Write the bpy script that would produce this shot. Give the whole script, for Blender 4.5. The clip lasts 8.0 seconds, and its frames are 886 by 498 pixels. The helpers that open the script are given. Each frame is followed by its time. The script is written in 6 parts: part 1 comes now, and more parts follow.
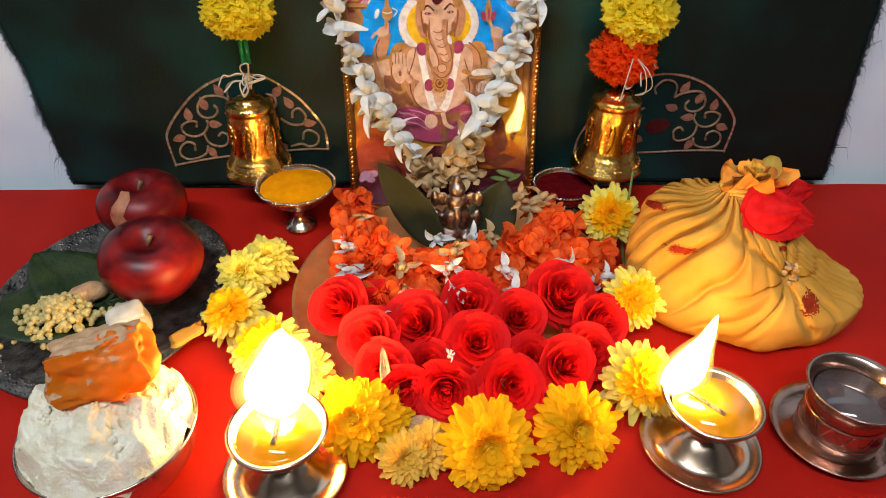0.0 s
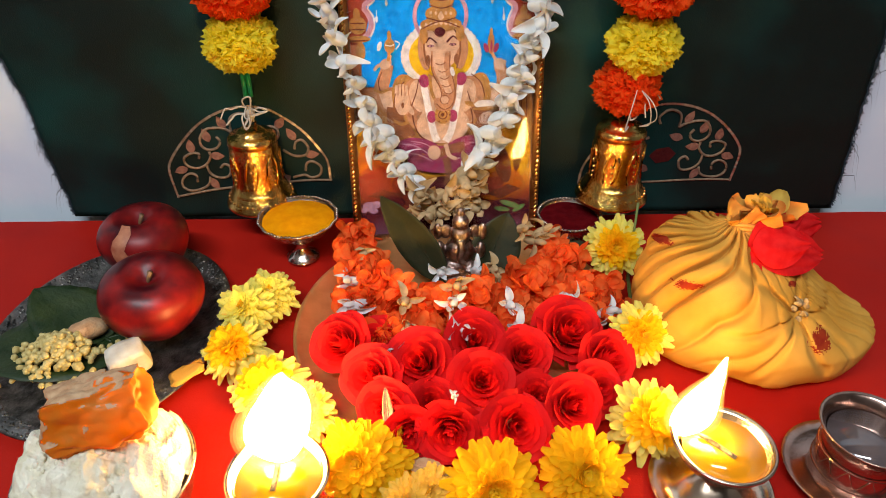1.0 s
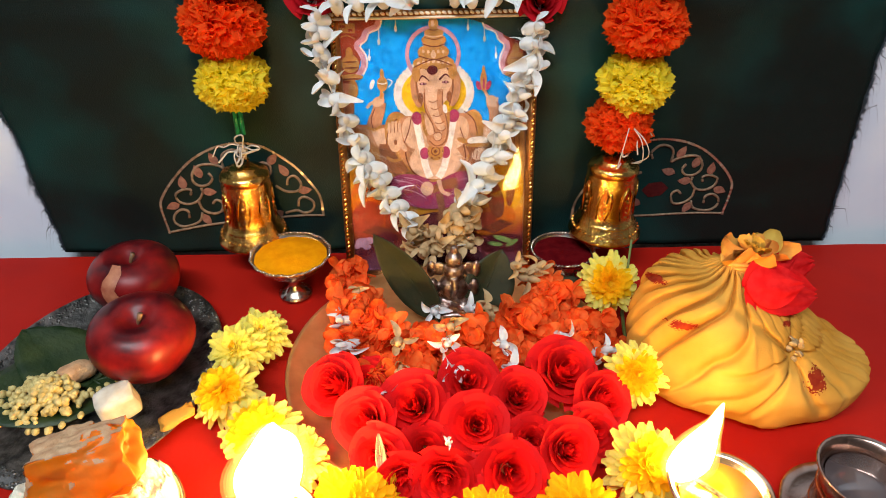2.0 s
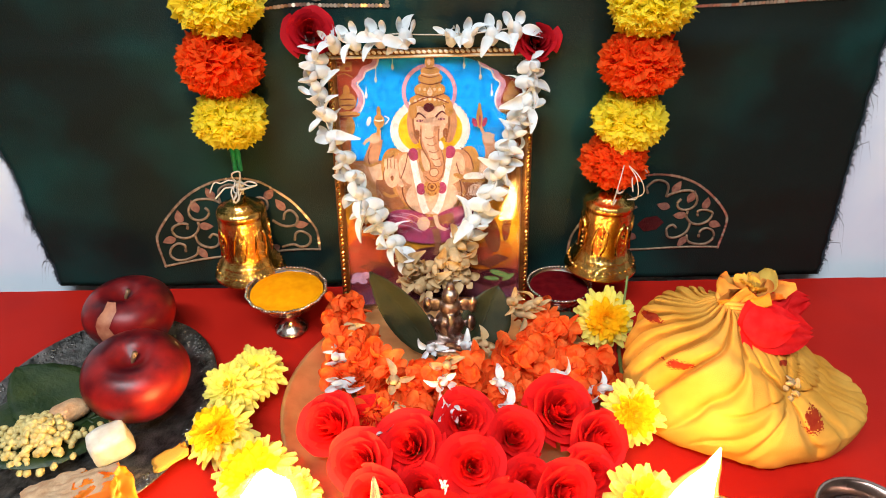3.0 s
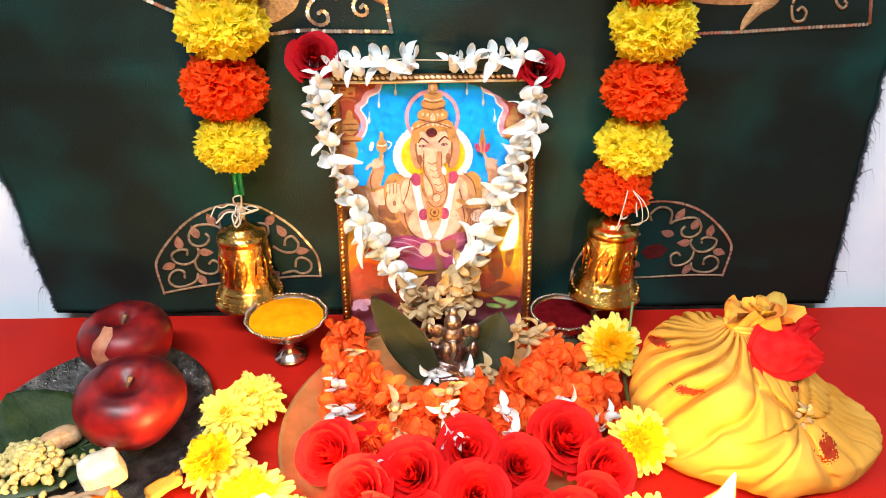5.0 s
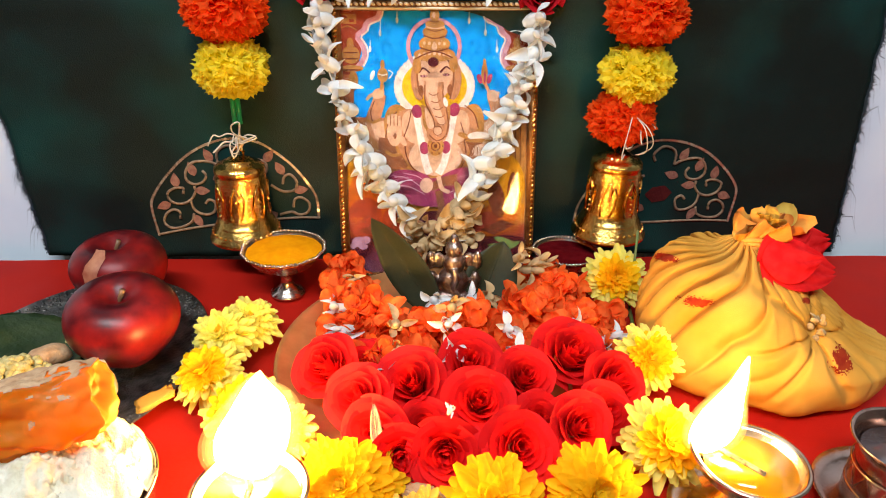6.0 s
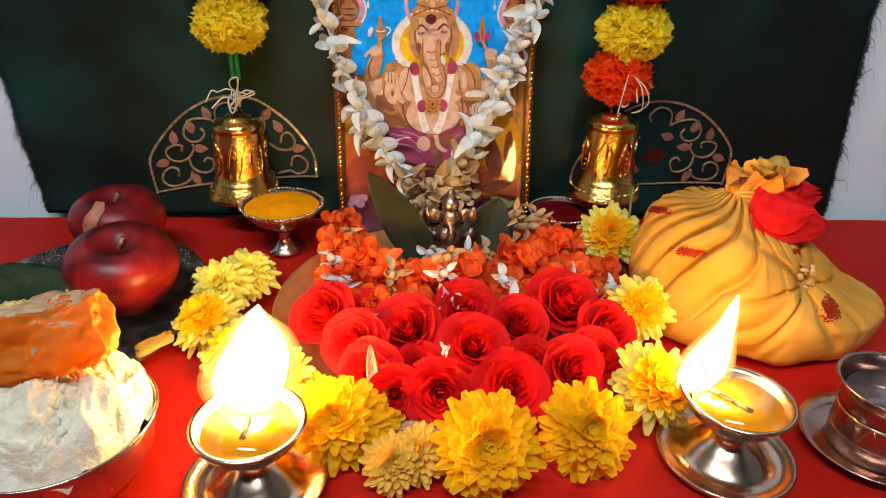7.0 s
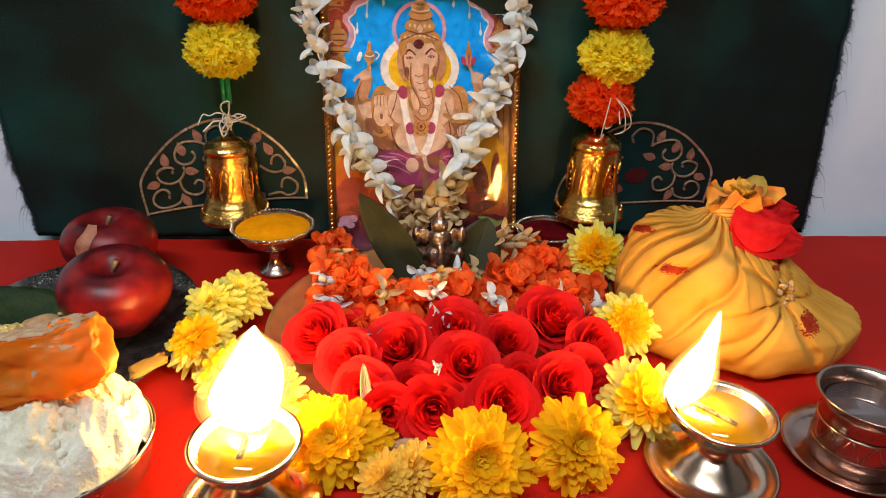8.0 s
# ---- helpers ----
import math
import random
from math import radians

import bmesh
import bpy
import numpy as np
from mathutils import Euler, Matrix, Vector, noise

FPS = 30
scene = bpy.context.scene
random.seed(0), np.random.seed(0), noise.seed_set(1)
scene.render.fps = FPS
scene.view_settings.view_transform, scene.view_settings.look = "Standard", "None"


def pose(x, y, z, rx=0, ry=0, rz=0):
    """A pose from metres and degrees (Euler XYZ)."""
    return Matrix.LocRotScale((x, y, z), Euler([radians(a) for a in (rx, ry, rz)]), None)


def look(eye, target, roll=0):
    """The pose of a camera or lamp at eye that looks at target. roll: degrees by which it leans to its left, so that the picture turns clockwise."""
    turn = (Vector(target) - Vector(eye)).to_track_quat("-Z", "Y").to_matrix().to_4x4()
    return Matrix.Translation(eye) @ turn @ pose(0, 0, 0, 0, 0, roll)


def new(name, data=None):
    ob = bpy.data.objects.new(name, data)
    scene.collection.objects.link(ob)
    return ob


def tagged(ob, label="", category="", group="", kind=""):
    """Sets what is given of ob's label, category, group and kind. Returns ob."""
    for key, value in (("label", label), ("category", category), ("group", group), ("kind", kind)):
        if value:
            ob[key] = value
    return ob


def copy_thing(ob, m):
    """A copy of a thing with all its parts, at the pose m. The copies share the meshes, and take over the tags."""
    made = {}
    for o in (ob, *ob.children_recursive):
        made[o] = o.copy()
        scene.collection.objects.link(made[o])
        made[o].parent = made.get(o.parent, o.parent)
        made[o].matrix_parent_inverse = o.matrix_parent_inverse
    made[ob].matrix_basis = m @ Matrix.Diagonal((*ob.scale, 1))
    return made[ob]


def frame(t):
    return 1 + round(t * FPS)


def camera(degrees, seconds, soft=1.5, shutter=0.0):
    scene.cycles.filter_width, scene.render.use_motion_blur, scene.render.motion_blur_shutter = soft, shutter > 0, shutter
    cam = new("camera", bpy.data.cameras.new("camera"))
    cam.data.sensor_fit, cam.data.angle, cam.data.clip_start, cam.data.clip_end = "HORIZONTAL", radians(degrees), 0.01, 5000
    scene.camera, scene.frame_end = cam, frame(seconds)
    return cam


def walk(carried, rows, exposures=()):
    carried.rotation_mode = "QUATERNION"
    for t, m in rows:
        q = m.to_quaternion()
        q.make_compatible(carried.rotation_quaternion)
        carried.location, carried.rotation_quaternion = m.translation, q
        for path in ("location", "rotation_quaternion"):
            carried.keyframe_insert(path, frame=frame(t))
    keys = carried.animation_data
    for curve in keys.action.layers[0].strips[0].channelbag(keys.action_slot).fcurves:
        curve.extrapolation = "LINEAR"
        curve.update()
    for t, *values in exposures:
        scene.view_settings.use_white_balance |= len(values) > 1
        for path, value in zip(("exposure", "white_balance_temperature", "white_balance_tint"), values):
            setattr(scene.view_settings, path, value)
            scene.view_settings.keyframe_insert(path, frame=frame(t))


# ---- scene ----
cam = camera(66.4, 8.0, soft=0.95)
PATH = [
    (0, (0.066, 0.069, 0.359), (0.103, 1.674, -0.833), 0.7),
    (0.5, (0.067, 0.076, 0.362), (0.097, 1.692, -0.816), 0.2),
    (1, (0.067, 0.082, 0.366), (0.091, 1.717, -0.785), 0.2),
    (1.5, (0.067, 0.088, 0.371), (0.103, 1.738, -0.758), 0.3),
    (3, (0.068, 0.099, 0.388), (0.121, 1.8, -0.664), 0.5),
    (3.5, (0.066, 0.102, 0.392), (0.132, 1.816, -0.637), 0.9),
    (4, (0.063, 0.104, 0.398), (0.129, 1.834, -0.602), 1.1),
    (4.5, (0.064, 0.103, 0.394), (0.133, 1.84, -0.596), 1.0),
    (4.7, (0.066, 0.102, 0.389), (0.121, 1.846, -0.588), 0.6),
    (5.9, (0.061, 0.076, 0.306), (0.127, 1.866, -0.577), 1.0),
    (6, (0.062, 0.073, 0.3), (0.127, 1.863, -0.588), 1.0),
    (6.5, (0.064, 0.068, 0.287), (0.132, 1.84, -0.637), 1.8),
    (7, (0.063, 0.057, 0.281), (0.135, 1.828, -0.646), 1.5),
    (7.5, (0.059, 0.052, 0.284), (0.148, 1.842, -0.605), 1.9),
    (8, (0.059, 0.049, 0.287), (0.175, 1.841, -0.593), 1.6),
]
walk(cam, [(t, look(eye, target, roll)) for t, eye, target, roll in PATH],
     exposures=[(0, 0.13), (1.7, 0.28), (2.8, 0.68), (3.5, 0.96), (4.7, 1.13), (5.9, 0.69), (6.5, 0.18), (8, 0.04)])

# ---- light: a cool tube lamp high in the room, two oil flames ----
world = bpy.data.worlds.new("world")
scene.world = world
world.use_nodes = True
world.node_tree.nodes["Background"].inputs[0].default_value = (0.6, 0.7, 0.9, 1)
world.node_tree.nodes["Background"].inputs[1].default_value = 0.15
tube_data = bpy.data.lights.new("tube_lamp", "AREA")
tube_data.shape, tube_data.size, tube_data.size_y = "RECTANGLE", 1.2, 0.12
tube_data.energy, tube_data.color = 27, (0.86, 0.93, 1.0)
tube = new("tube_lamp", tube_data)
tube.matrix_basis = look((-0.15, -0.50, 1.55), (0.08, 0.6, 0.05))
FLAME_POWER = 115.0


# ---- mesh helpers ----
def part(name, bm, material, parent=None, label="", smooth=True):
    """Links a bmesh as one mesh object, under a thing or a part."""
    me = bpy.data.meshes.new(name)
    bmesh.ops.recalc_face_normals(bm, faces=bm.faces)
    bm.to_mesh(me)
    bm.free()
    if smooth:
        me.shade_smooth()
    for m in (material if isinstance(material, (list, tuple)) else [material]):
        me.materials.append(m)
    ob = new(name, me)
    if parent is not None:
        ob.parent = parent
    if label:
        tagged(ob, label)
    return ob


def thing(name, label, category, m=None, group="", kind=""):
    ob = new(name)
    ob.empty_display_size = 0.01
    if m is not None:
        ob.matrix_basis = m
    return tagged(ob, label, category, group, kind)


def lathe(profile, n=48, wave=None, bm=None, m=None):
    """A turned shape from (radius, height) pairs; wave(angle, k) scales a ring."""
    bm = bm or bmesh.new()
    m = m or Matrix()
    rings = []
    for k, (r, z) in enumerate(profile):
        if r < 1e-6:
            rings.append([bm.verts.new(m @ Vector((0, 0, z)))])
        else:
            ring = []
            for i in range(n):
                a = 2 * math.pi * i / n
                s = wave(a, k) if wave else 1.0
                ring.append(bm.verts.new(m @ Vector((r * s * math.cos(a), r * s * math.sin(a), z))))
            rings.append(ring)
    for a, b in zip(rings, rings[1:]):
        for i in range(n):
            j = (i + 1) % n
            if len(a) == 1 and len(b) == 1:
                break
            if len(a) == 1:
                bm.faces.new((a[0], b[i], b[j]))
            elif len(b) == 1:
                bm.faces.new((a[i], a[j], b[0]))
            else:
                bm.faces.new((a[i], a[j], b[j], b[i]))
    return bm


def sweep(bm, points, radius, n=6, flat=1.0):
    """A tube along points; radius a number or a function of 0..1."""
    pts = [Vector(p) for p in points]
    rings = []
    for i, p in enumerate(pts):
        d = (pts[min(i + 1, len(pts) - 1)] - pts[max(i - 1, 0)]).normalized()
        side = d.cross(Vector((0, 0, 1)))
        if side.length < 0.05:
            side = d.cross(Vector((0, 1, 0)))
        side.normalize()
        up = side.cross(d)
        r = radius(i / (len(pts) - 1)) if callable(radius) else radius
        rings.append([bm.verts.new(p + side * (r * math.cos(2 * math.pi * k / n)) + up * (r * flat * math.sin(2 * math.pi * k / n))) for k in range(n)])
    for a, b in zip(rings, rings[1:]):
        for k in range(n):
            bm.faces.new((a[k], a[(k + 1) % n], b[(k + 1) % n], b[k]))
    bm.faces.new(rings[0][::-1])
    bm.faces.new(rings[-1])
    return bm


def ball(bm, m, r=1.0, u=14, v=9):
    """A ball of u by v segments, set in place by m."""
    rings = []
    for k in range(1, v):
        a = math.pi * k / v
        rings.append([bm.verts.new(m @ Vector((r * math.sin(a) * math.cos(6.283185 * i / u), r * math.sin(a) * math.sin(6.283185 * i / u), r * math.cos(a)))) for i in range(u)])
    top, low = bm.verts.new(m @ Vector((0, 0, r))), bm.verts.new(m @ Vector((0, 0, -r)))
    for i in range(u):
        j = (i + 1) % u
        bm.faces.new((top, rings[0][i], rings[0][j]))
        bm.faces.new((low, rings[-1][j], rings[-1][i]))
        for a, b in zip(rings, rings[1:]):
            bm.faces.new((a[i], b[i], b[j], a[j]))
    return bm


def box(bm, size, at=(0, 0, 0), bevel=0.0):
    made = bmesh.ops.create_cube(bm, size=1, matrix=Matrix.Translation(at) @ Matrix.Diagonal((*size, 1)))
    if bevel:
        edges = list({e for v in made["verts"] for e in v.link_edges})
        bmesh.ops.bevel(bm, geom=edges, offset=bevel, segments=2, affect="EDGES")
    return bm


def blade(bm, m, length, width, curl=0.3, cup=0.2, nu=5, nv=2, shape=0.5, lift=0.0, notch=0.0, wav=0.0, blunt=0.8):
    """A petal along +x from the origin, curling towards +z."""
    rows = []
    for i in range(nu + 1):
        u = i / nu
        w = width * (math.sin(math.pi * min(1.0, u ** shape * 0.93 + 0.03)) ** blunt) * 0.5 + width * 0.03
        a = lift + curl * u
        x, z = length * u * math.cos(a * 0.5), length * u * math.sin(a * 0.5)
        row = []
        for j in range(nv + 1):
            s = 2 * j / nv - 1
            xx = x - (notch * length * (1 - abs(s)) if i == nu else 0)
            zz = z + cup * width * (s * s - 0.4) * math.sin(math.pi * u * 0.9) + wav * width * math.sin(9 * s + 7 * u) * u
            row.append(bm.verts.new(m @ Vector((xx, s * w, zz))))
        rows.append(row)
    for a, b in zip(rows, rows[1:]):
        for j in range(nv):
            bm.faces.new((a[j], b[j], b[j + 1], a[j + 1]))
    return bm


def disc(bm, cx, cz, rx, rz, y, n=28, turn=0.0, wave=None):
    """A flat oval in the xz plane, facing -y."""
    vs = []
    for i in range(n):
        a = -2 * math.pi * i / n
        s = wave(a) if wave else 1.0
        p, q = rx * s * math.cos(a), rz * s * math.sin(a)
        vs.append(bm.verts.new((cx + p * math.cos(turn) - q * math.sin(turn), y, cz + p * math.sin(turn) + q * math.cos(turn))))
    bm.faces.new(vs)
    return bm


def spline(points, n):
    """Catmull-Rom through a few control points."""
    p = [Vector(points[0])] + [Vector(q) for q in points] + [Vector(points[-1])]
    out = []
    for i in range(n):
        f = i / (n - 1) * (len(points) - 1)
        k = min(int(f), len(points) - 2)
        t = f - k
        a, b, c, d = p[k], p[k + 1], p[k + 2], p[k + 3]
        out.append(0.5 * ((2 * b) + (c - a) * t + (2 * a - 5 * b + 4 * c - d) * t * t + (3 * b - a - 3 * c + d) * t ** 3))
    return out


# ---- materials ----
def rgb(*c):
    return (*c, 1.0)


def material(name, a, b=None, scale=60.0, rough=0.5, metal=0.0, bump=0.0, bump_scale=300.0, detail=4.0, coat=0.0,
             sheen=0.0, thin=0.0, vary=0.0, lo=0.35, hi=0.65, fine=None, spec=0.5):
    """Two noise-mixed colours, fine relief, optional light through thin petals, a spread of value per object."""
    m = bpy.data.materials.new(name)
    m.use_nodes = True
    nt = m.node_tree
    nd, ln = nt.nodes, nt.links
    bs = nd["Principled BSDF"]
    bs.inputs["Roughness"].default_value = rough
    bs.inputs["Metallic"].default_value = metal
    bs.inputs["Coat Weight"].default_value = coat
    bs.inputs["Sheen Weight"].default_value = sheen
    bs.inputs["Specular IOR Level"].default_value = spec
    tc = nd.new("ShaderNodeTexCoord")
    n1 = nd.new("ShaderNodeTexNoise")
    n1.inputs["Scale"].default_value, n1.inputs["Detail"].default_value = scale, detail
    ln.new(tc.outputs["Object"], n1.inputs["Vector"])
    mr = nd.new("ShaderNodeMapRange")
    mr.inputs["From Min"].default_value, mr.inputs["From Max"].default_value = lo, hi
    ln.new(n1.outputs["Fac"], mr.inputs["Value"])
    mx = nd.new("ShaderNodeMix")
    mx.data_type = "RGBA"
    mx.inputs["A"].default_value, mx.inputs["B"].default_value = rgb(*a), rgb(*(b or a))
    ln.new(mr.outputs["Result"], mx.inputs["Factor"])
    colour = mx.outputs["Result"]
    if vary:
        oi = nd.new("ShaderNodeObjectInfo")
        hs = nd.new("ShaderNodeHueSaturation")
        vr = nd.new("ShaderNodeMapRange")
        vr.inputs["To Min"].default_value, vr.inputs["To Max"].default_value = 1 - vary, 1 + vary
        ln.new(oi.outputs["Random"], vr.inputs["Value"])
        ln.new(vr.outputs["Result"], hs.inputs["Value"])
        ln.new(colour, hs.inputs["Color"])
        colour = hs.outputs["Color"]
    ln.new(colour, bs.inputs["Base Color"])
    if bump:
        n2 = nd.new("ShaderNodeTexNoise")
        n2.inputs["Scale"].default_value, n2.inputs["Detail"].default_value = bump_scale, 3.0
        ln.new(tc.outputs["Object"], n2.inputs["Vector"])
        bp = nd.new("ShaderNodeBump")
        bp.inputs["Strength"].default_value, bp.inputs["Distance"].default_value = bump, 0.001
        ln.new(n2.outputs["Fac"], bp.inputs["Height"])
        ln.new(bp.outputs["Normal"], bs.inputs["Normal"])
        rr = nd.new("ShaderNodeMapRange")
        rr.inputs["To Min"].default_value, rr.inputs["To Max"].default_value = max(0.02, rough - 0.1), min(1, rough + 0.1)
        ln.new(n1.outputs["Fac"], rr.inputs["Value"])
        ln.new(rr.outputs["Result"], bs.inputs["Roughness"])
    if thin:
        tr = nd.new("ShaderNodeBsdfTranslucent")
        ln.new(colour, tr.inputs["Color"])
        ms = nd.new("ShaderNodeMixShader")
        ms.inputs["Fac"].default_value = thin
        ln.new(bs.outputs["BSDF"], ms.inputs[1])
        ln.new(tr.outputs["BSDF"], ms.inputs[2])
        ln.new(ms.outputs["Shader"], nd["Material Output"].inputs["Surface"])
    return m


def glow(name, colour, strength):
    m = bpy.data.materials.new(name)
    m.use_nodes = True
    bs = m.node_tree.nodes["Principled BSDF"]
    bs.inputs["Base Color"].default_value = rgb(0, 0, 0)
    bs.inputs["Emission Color"].default_value = rgb(*colour)
    bs.inputs["Emission Strength"].default_value = strength
    return m


RED_CLOTH = material("red_cloth", (0.35, 0.008, 0.004), (0.45, 0.013, 0.006), 9, 0.65, bump=0.25, bump_scale=900, spec=0.12)
PLASTER = material("white_plaster", (0.70, 0.80, 0.89), (0.79, 0.87, 0.93), 14, 0.85, bump=0.2, bump_scale=120)
# dark tone, to lower the bounce and the reflections in the metals
ROOM = material("room_paint", (0.17, 0.155, 0.14), (0.22, 0.20, 0.18), 3, 0.9)
# teal sheen of the folds put into the colour as broad noise patches
FABRIC = material("dark_green_fabric", (0.0044, 0.0118, 0.010), (0.001, 0.062, 0.056), 6, 0.5, bump=0.5, bump_scale=900, lo=0.46, hi=0.82, spec=0.24)
FRAY = material("frayed_thread", (0.006, 0.015, 0.02), (0.02, 0.04, 0.06), 300, 0.8)
SEQUIN = material("sequins", (0.74, 0.58, 0.42), (0.50, 0.37, 0.26), 250, 0.32, 0.75)
BRONZE_THREAD = material("bronze_thread", (0.40, 0.27, 0.17), (0.24, 0.15, 0.09), 300, 0.55, 0.4, bump=0.6, bump_scale=2500)
ROSE_THREAD = material("rose_thread", (0.38, 0.18, 0.12), (0.26, 0.10, 0.07), 300, 0.65, 0.2, bump=0.6, bump_scale=2500)
GOLD_THREAD = material("gold_thread", (0.70, 0.45, 0.22), (0.48, 0.28, 0.12), 400, 0.4, 0.6, bump=0.6, bump_scale=2200)
GOLD = material("gilt_brass", (0.95, 0.62, 0.18), (0.80, 0.42, 0.08), 120, 0.17, 1.0, bump=0.5, bump_scale=520)
FRAME_GOLD = material("frame_gilt", (0.62, 0.30, 0.09), (0.40, 0.15, 0.05), 120, 0.3, 0.9, bump=0.4, bump_scale=500)
SILVER = material("worn_silver", (0.66, 0.56, 0.49), (0.46, 0.37, 0.31), 70, 0.25, 1.0, bump=0.15, bump_scale=260)
# silver whose tint stands for the red cloth and flame it mirrors
TUMBLER_METAL = material("silver_with_red_reflection", (0.56, 0.39, 0.32), (0.36, 0.22, 0.17), 60, 0.24, 1.0, bump=0.2, bump_scale=240)
LAMP_METAL = material("lamp_metal", (0.76, 0.60, 0.46), (0.58, 0.42, 0.29), 60, 0.22, 1.0, bump=0.12, bump_scale=200)
COPPER = material("copper_plate", (0.88, 0.50, 0.22), (0.68, 0.34, 0.13), 40, 0.34, 0.8, bump=0.15, bump_scale=300)
IDOL_METAL = material("idol_metal", (0.48, 0.37, 0.33), (0.20, 0.13, 0.10), 200, 0.30, 1.0, bump=0.5, bump_scale=900)
HAMMERED = material("hammered_plate", (0.28, 0.265, 0.245), (0.06, 0.06, 0.055), 90, 0.33, 0.9, bump=1.0, bump_scale=330)
LEAF_DARK = material("dark_leaf", (0.014, 0.020, 0.004), (0.030, 0.029, 0.007), 60, 0.65, bump=0.3, bump_scale=400, thin=0.1)
LEAF_GREEN = material("green_leaf", (0.008, 0.026, 0.004), (0.030, 0.050, 0.010), 60, 0.5, bump=0.7, bump_scale=260, thin=0.12)
WHITE_PETAL = material("white_petal", (0.84, 0.87, 0.88), (0.74, 0.77, 0.76), 120, 0.8, thin=0.25, vary=0.08, spec=0.1)
CREAM_PETAL = material("cream_petal", (0.66, 0.48, 0.27), (0.54, 0.36, 0.17), 120, 0.8, thin=0.25, vary=0.12, spec=0.1)
YELLOW_MUM = material("yellow_mum", (0.96, 0.58, 0.006), (0.97, 0.71, 0.02), 120, 0.7, thin=0.55, vary=0.05, spec=0.15)
PALE_MUM = material("pale_mum", (0.95, 0.84, 0.07), (0.96, 0.92, 0.36), 120, 0.7, thin=0.5, vary=0.05, spec=0.15)
MUM_CENTRE = material("mum_centre", (0.94, 0.54, 0.01), (0.95, 0.66, 0.04), 300, 0.7, thin=0.3, spec=0.1)
FADED_MUM = material("faded_mum", (0.90, 0.64, 0.10), (0.84, 0.52, 0.08), 120, 0.6, thin=0.3, spec=0.2)
STEM = material("green_stem", (0.10, 0.16, 0.03), (0.16, 0.18, 0.05), 90, 0.6)
ROSE_RED = material("red_rose", (0.74, 0.008, 0.010), (0.86, 0.022, 0.022), 120, 0.65, thin=0.35, vary=0.12, spec=0.12)
ROSE_DARK = material("dark_rose", (0.36, 0.003, 0.010), (0.46, 0.006, 0.012), 120, 0.7, thin=0.15, vary=0.1, spec=0.15)
ORANGE_PETAL = material("orange_petal", (0.92, 0.11, 0.014), (0.95, 0.21, 0.045), 160, 0.65, thin=0.35, vary=0.15, spec=0.15)
POM_YELLOW = material("yellow_pompom", (0.97, 0.90, 0.12), (0.96, 0.84, 0.04), 60, 0.8, thin=0.6, spec=0.1)
POM_ORANGE = material("orange_pompom", (0.95, 0.17, 0.022), (0.92, 0.10, 0.012), 90, 0.7, thin=0.6, spec=0.15)
GREEN_TUBE = material("green_tube", (0.01, 0.30, 0.13), (0.01, 0.24, 0.10), 90, 0.35)
STRING = material("cotton_string", (0.66, 0.60, 0.50), (0.52, 0.44, 0.36), 900, 0.9)
TURMERIC = material("turmeric_powder", (0.86, 0.33, 0.003), (0.78, 0.26, 0.002), 130, 0.95, bump=0.5, bump_scale=700, spec=0.03)
KUMKUM = material("kumkum_powder", (0.12, 0.004, 0.006), (0.08, 0.002, 0.004), 130, 0.95, bump=0.6, bump_scale=700, spec=0.03)
OIL = material("lamp_oil", (0.55, 0.25, 0.006), (0.48, 0.20, 0.004), 30, 0.08, coat=1.0)
WATER = material("still_water", (0.11, 0.085, 0.085), (0.075, 0.055, 0.055), 40, 0.06, coat=1.0)
WICK = material("cotton_wick", (0.35, 0.25, 0.14), (0.04, 0.03, 0.02), 300, 0.9)
APPLE = material("red_apple", (0.048, 0.002, 0.004), (0.29, 0.009, 0.008), 40, 0.36, bump=0.04, bump_scale=600, lo=0.36, hi=0.70, spec=0.28)
APPLE_PALE = material("apple_streak", (0.50, 0.20, 0.10), (0.30, 0.07, 0.035), 90, 0.45, lo=0.30, hi=0.60)
RICE = material("white_rice", (0.84, 0.80, 0.66), (0.72, 0.65, 0.46), 90, 0.8, bump=0.9, bump_scale=520, thin=0.1, spec=0.1)
JAGGERY = material("jaggery", (0.84, 0.25, 0.004), (0.66, 0.28, 0.040), 46, 0.42, bump=0.5, bump_scale=260, thin=0.5, spec=0.25)
JAGGERY_CRUST = material("jaggery_crust", (0.42, 0.22, 0.10), (0.56, 0.36, 0.20), 120, 0.7, bump=0.8, bump_scale=400)
GRAIN = material("puffed_grain", (0.76, 0.63, 0.27), (0.58, 0.42, 0.13), 260, 0.75, bump=0.6, bump_scale=900, thin=0.15)
GARLIC = material("pale_cube", (0.80, 0.74, 0.62), (0.66, 0.55, 0.40), 90, 0.55, bump=0.4, bump_scale=300, thin=0.15)
BAG = material("yellow_cotton", (0.55, 0.240, 0.030), (0.65, 0.335, 0.062), 22, 0.9, bump=0.35, bump_scale=1400, spec=0.05)
BAG_TIP = material("orange_dyed_cotton", (0.72, 0.20, 0.02), (0.74, 0.38, 0.06), 60, 0.85, bump=0.3, bump_scale=1400)
WOOD = material("table_wood", (0.16, 0.08, 0.04), (0.24, 0.13, 0.06), 12, 0.5)
FLAME_CORE = glow("flame_core", (1.0, 0.60, 0.17), FLAME_POWER)
FLAME_HALO = glow("flame_halo", (1.0, 0.50, 0.09), 3.2)
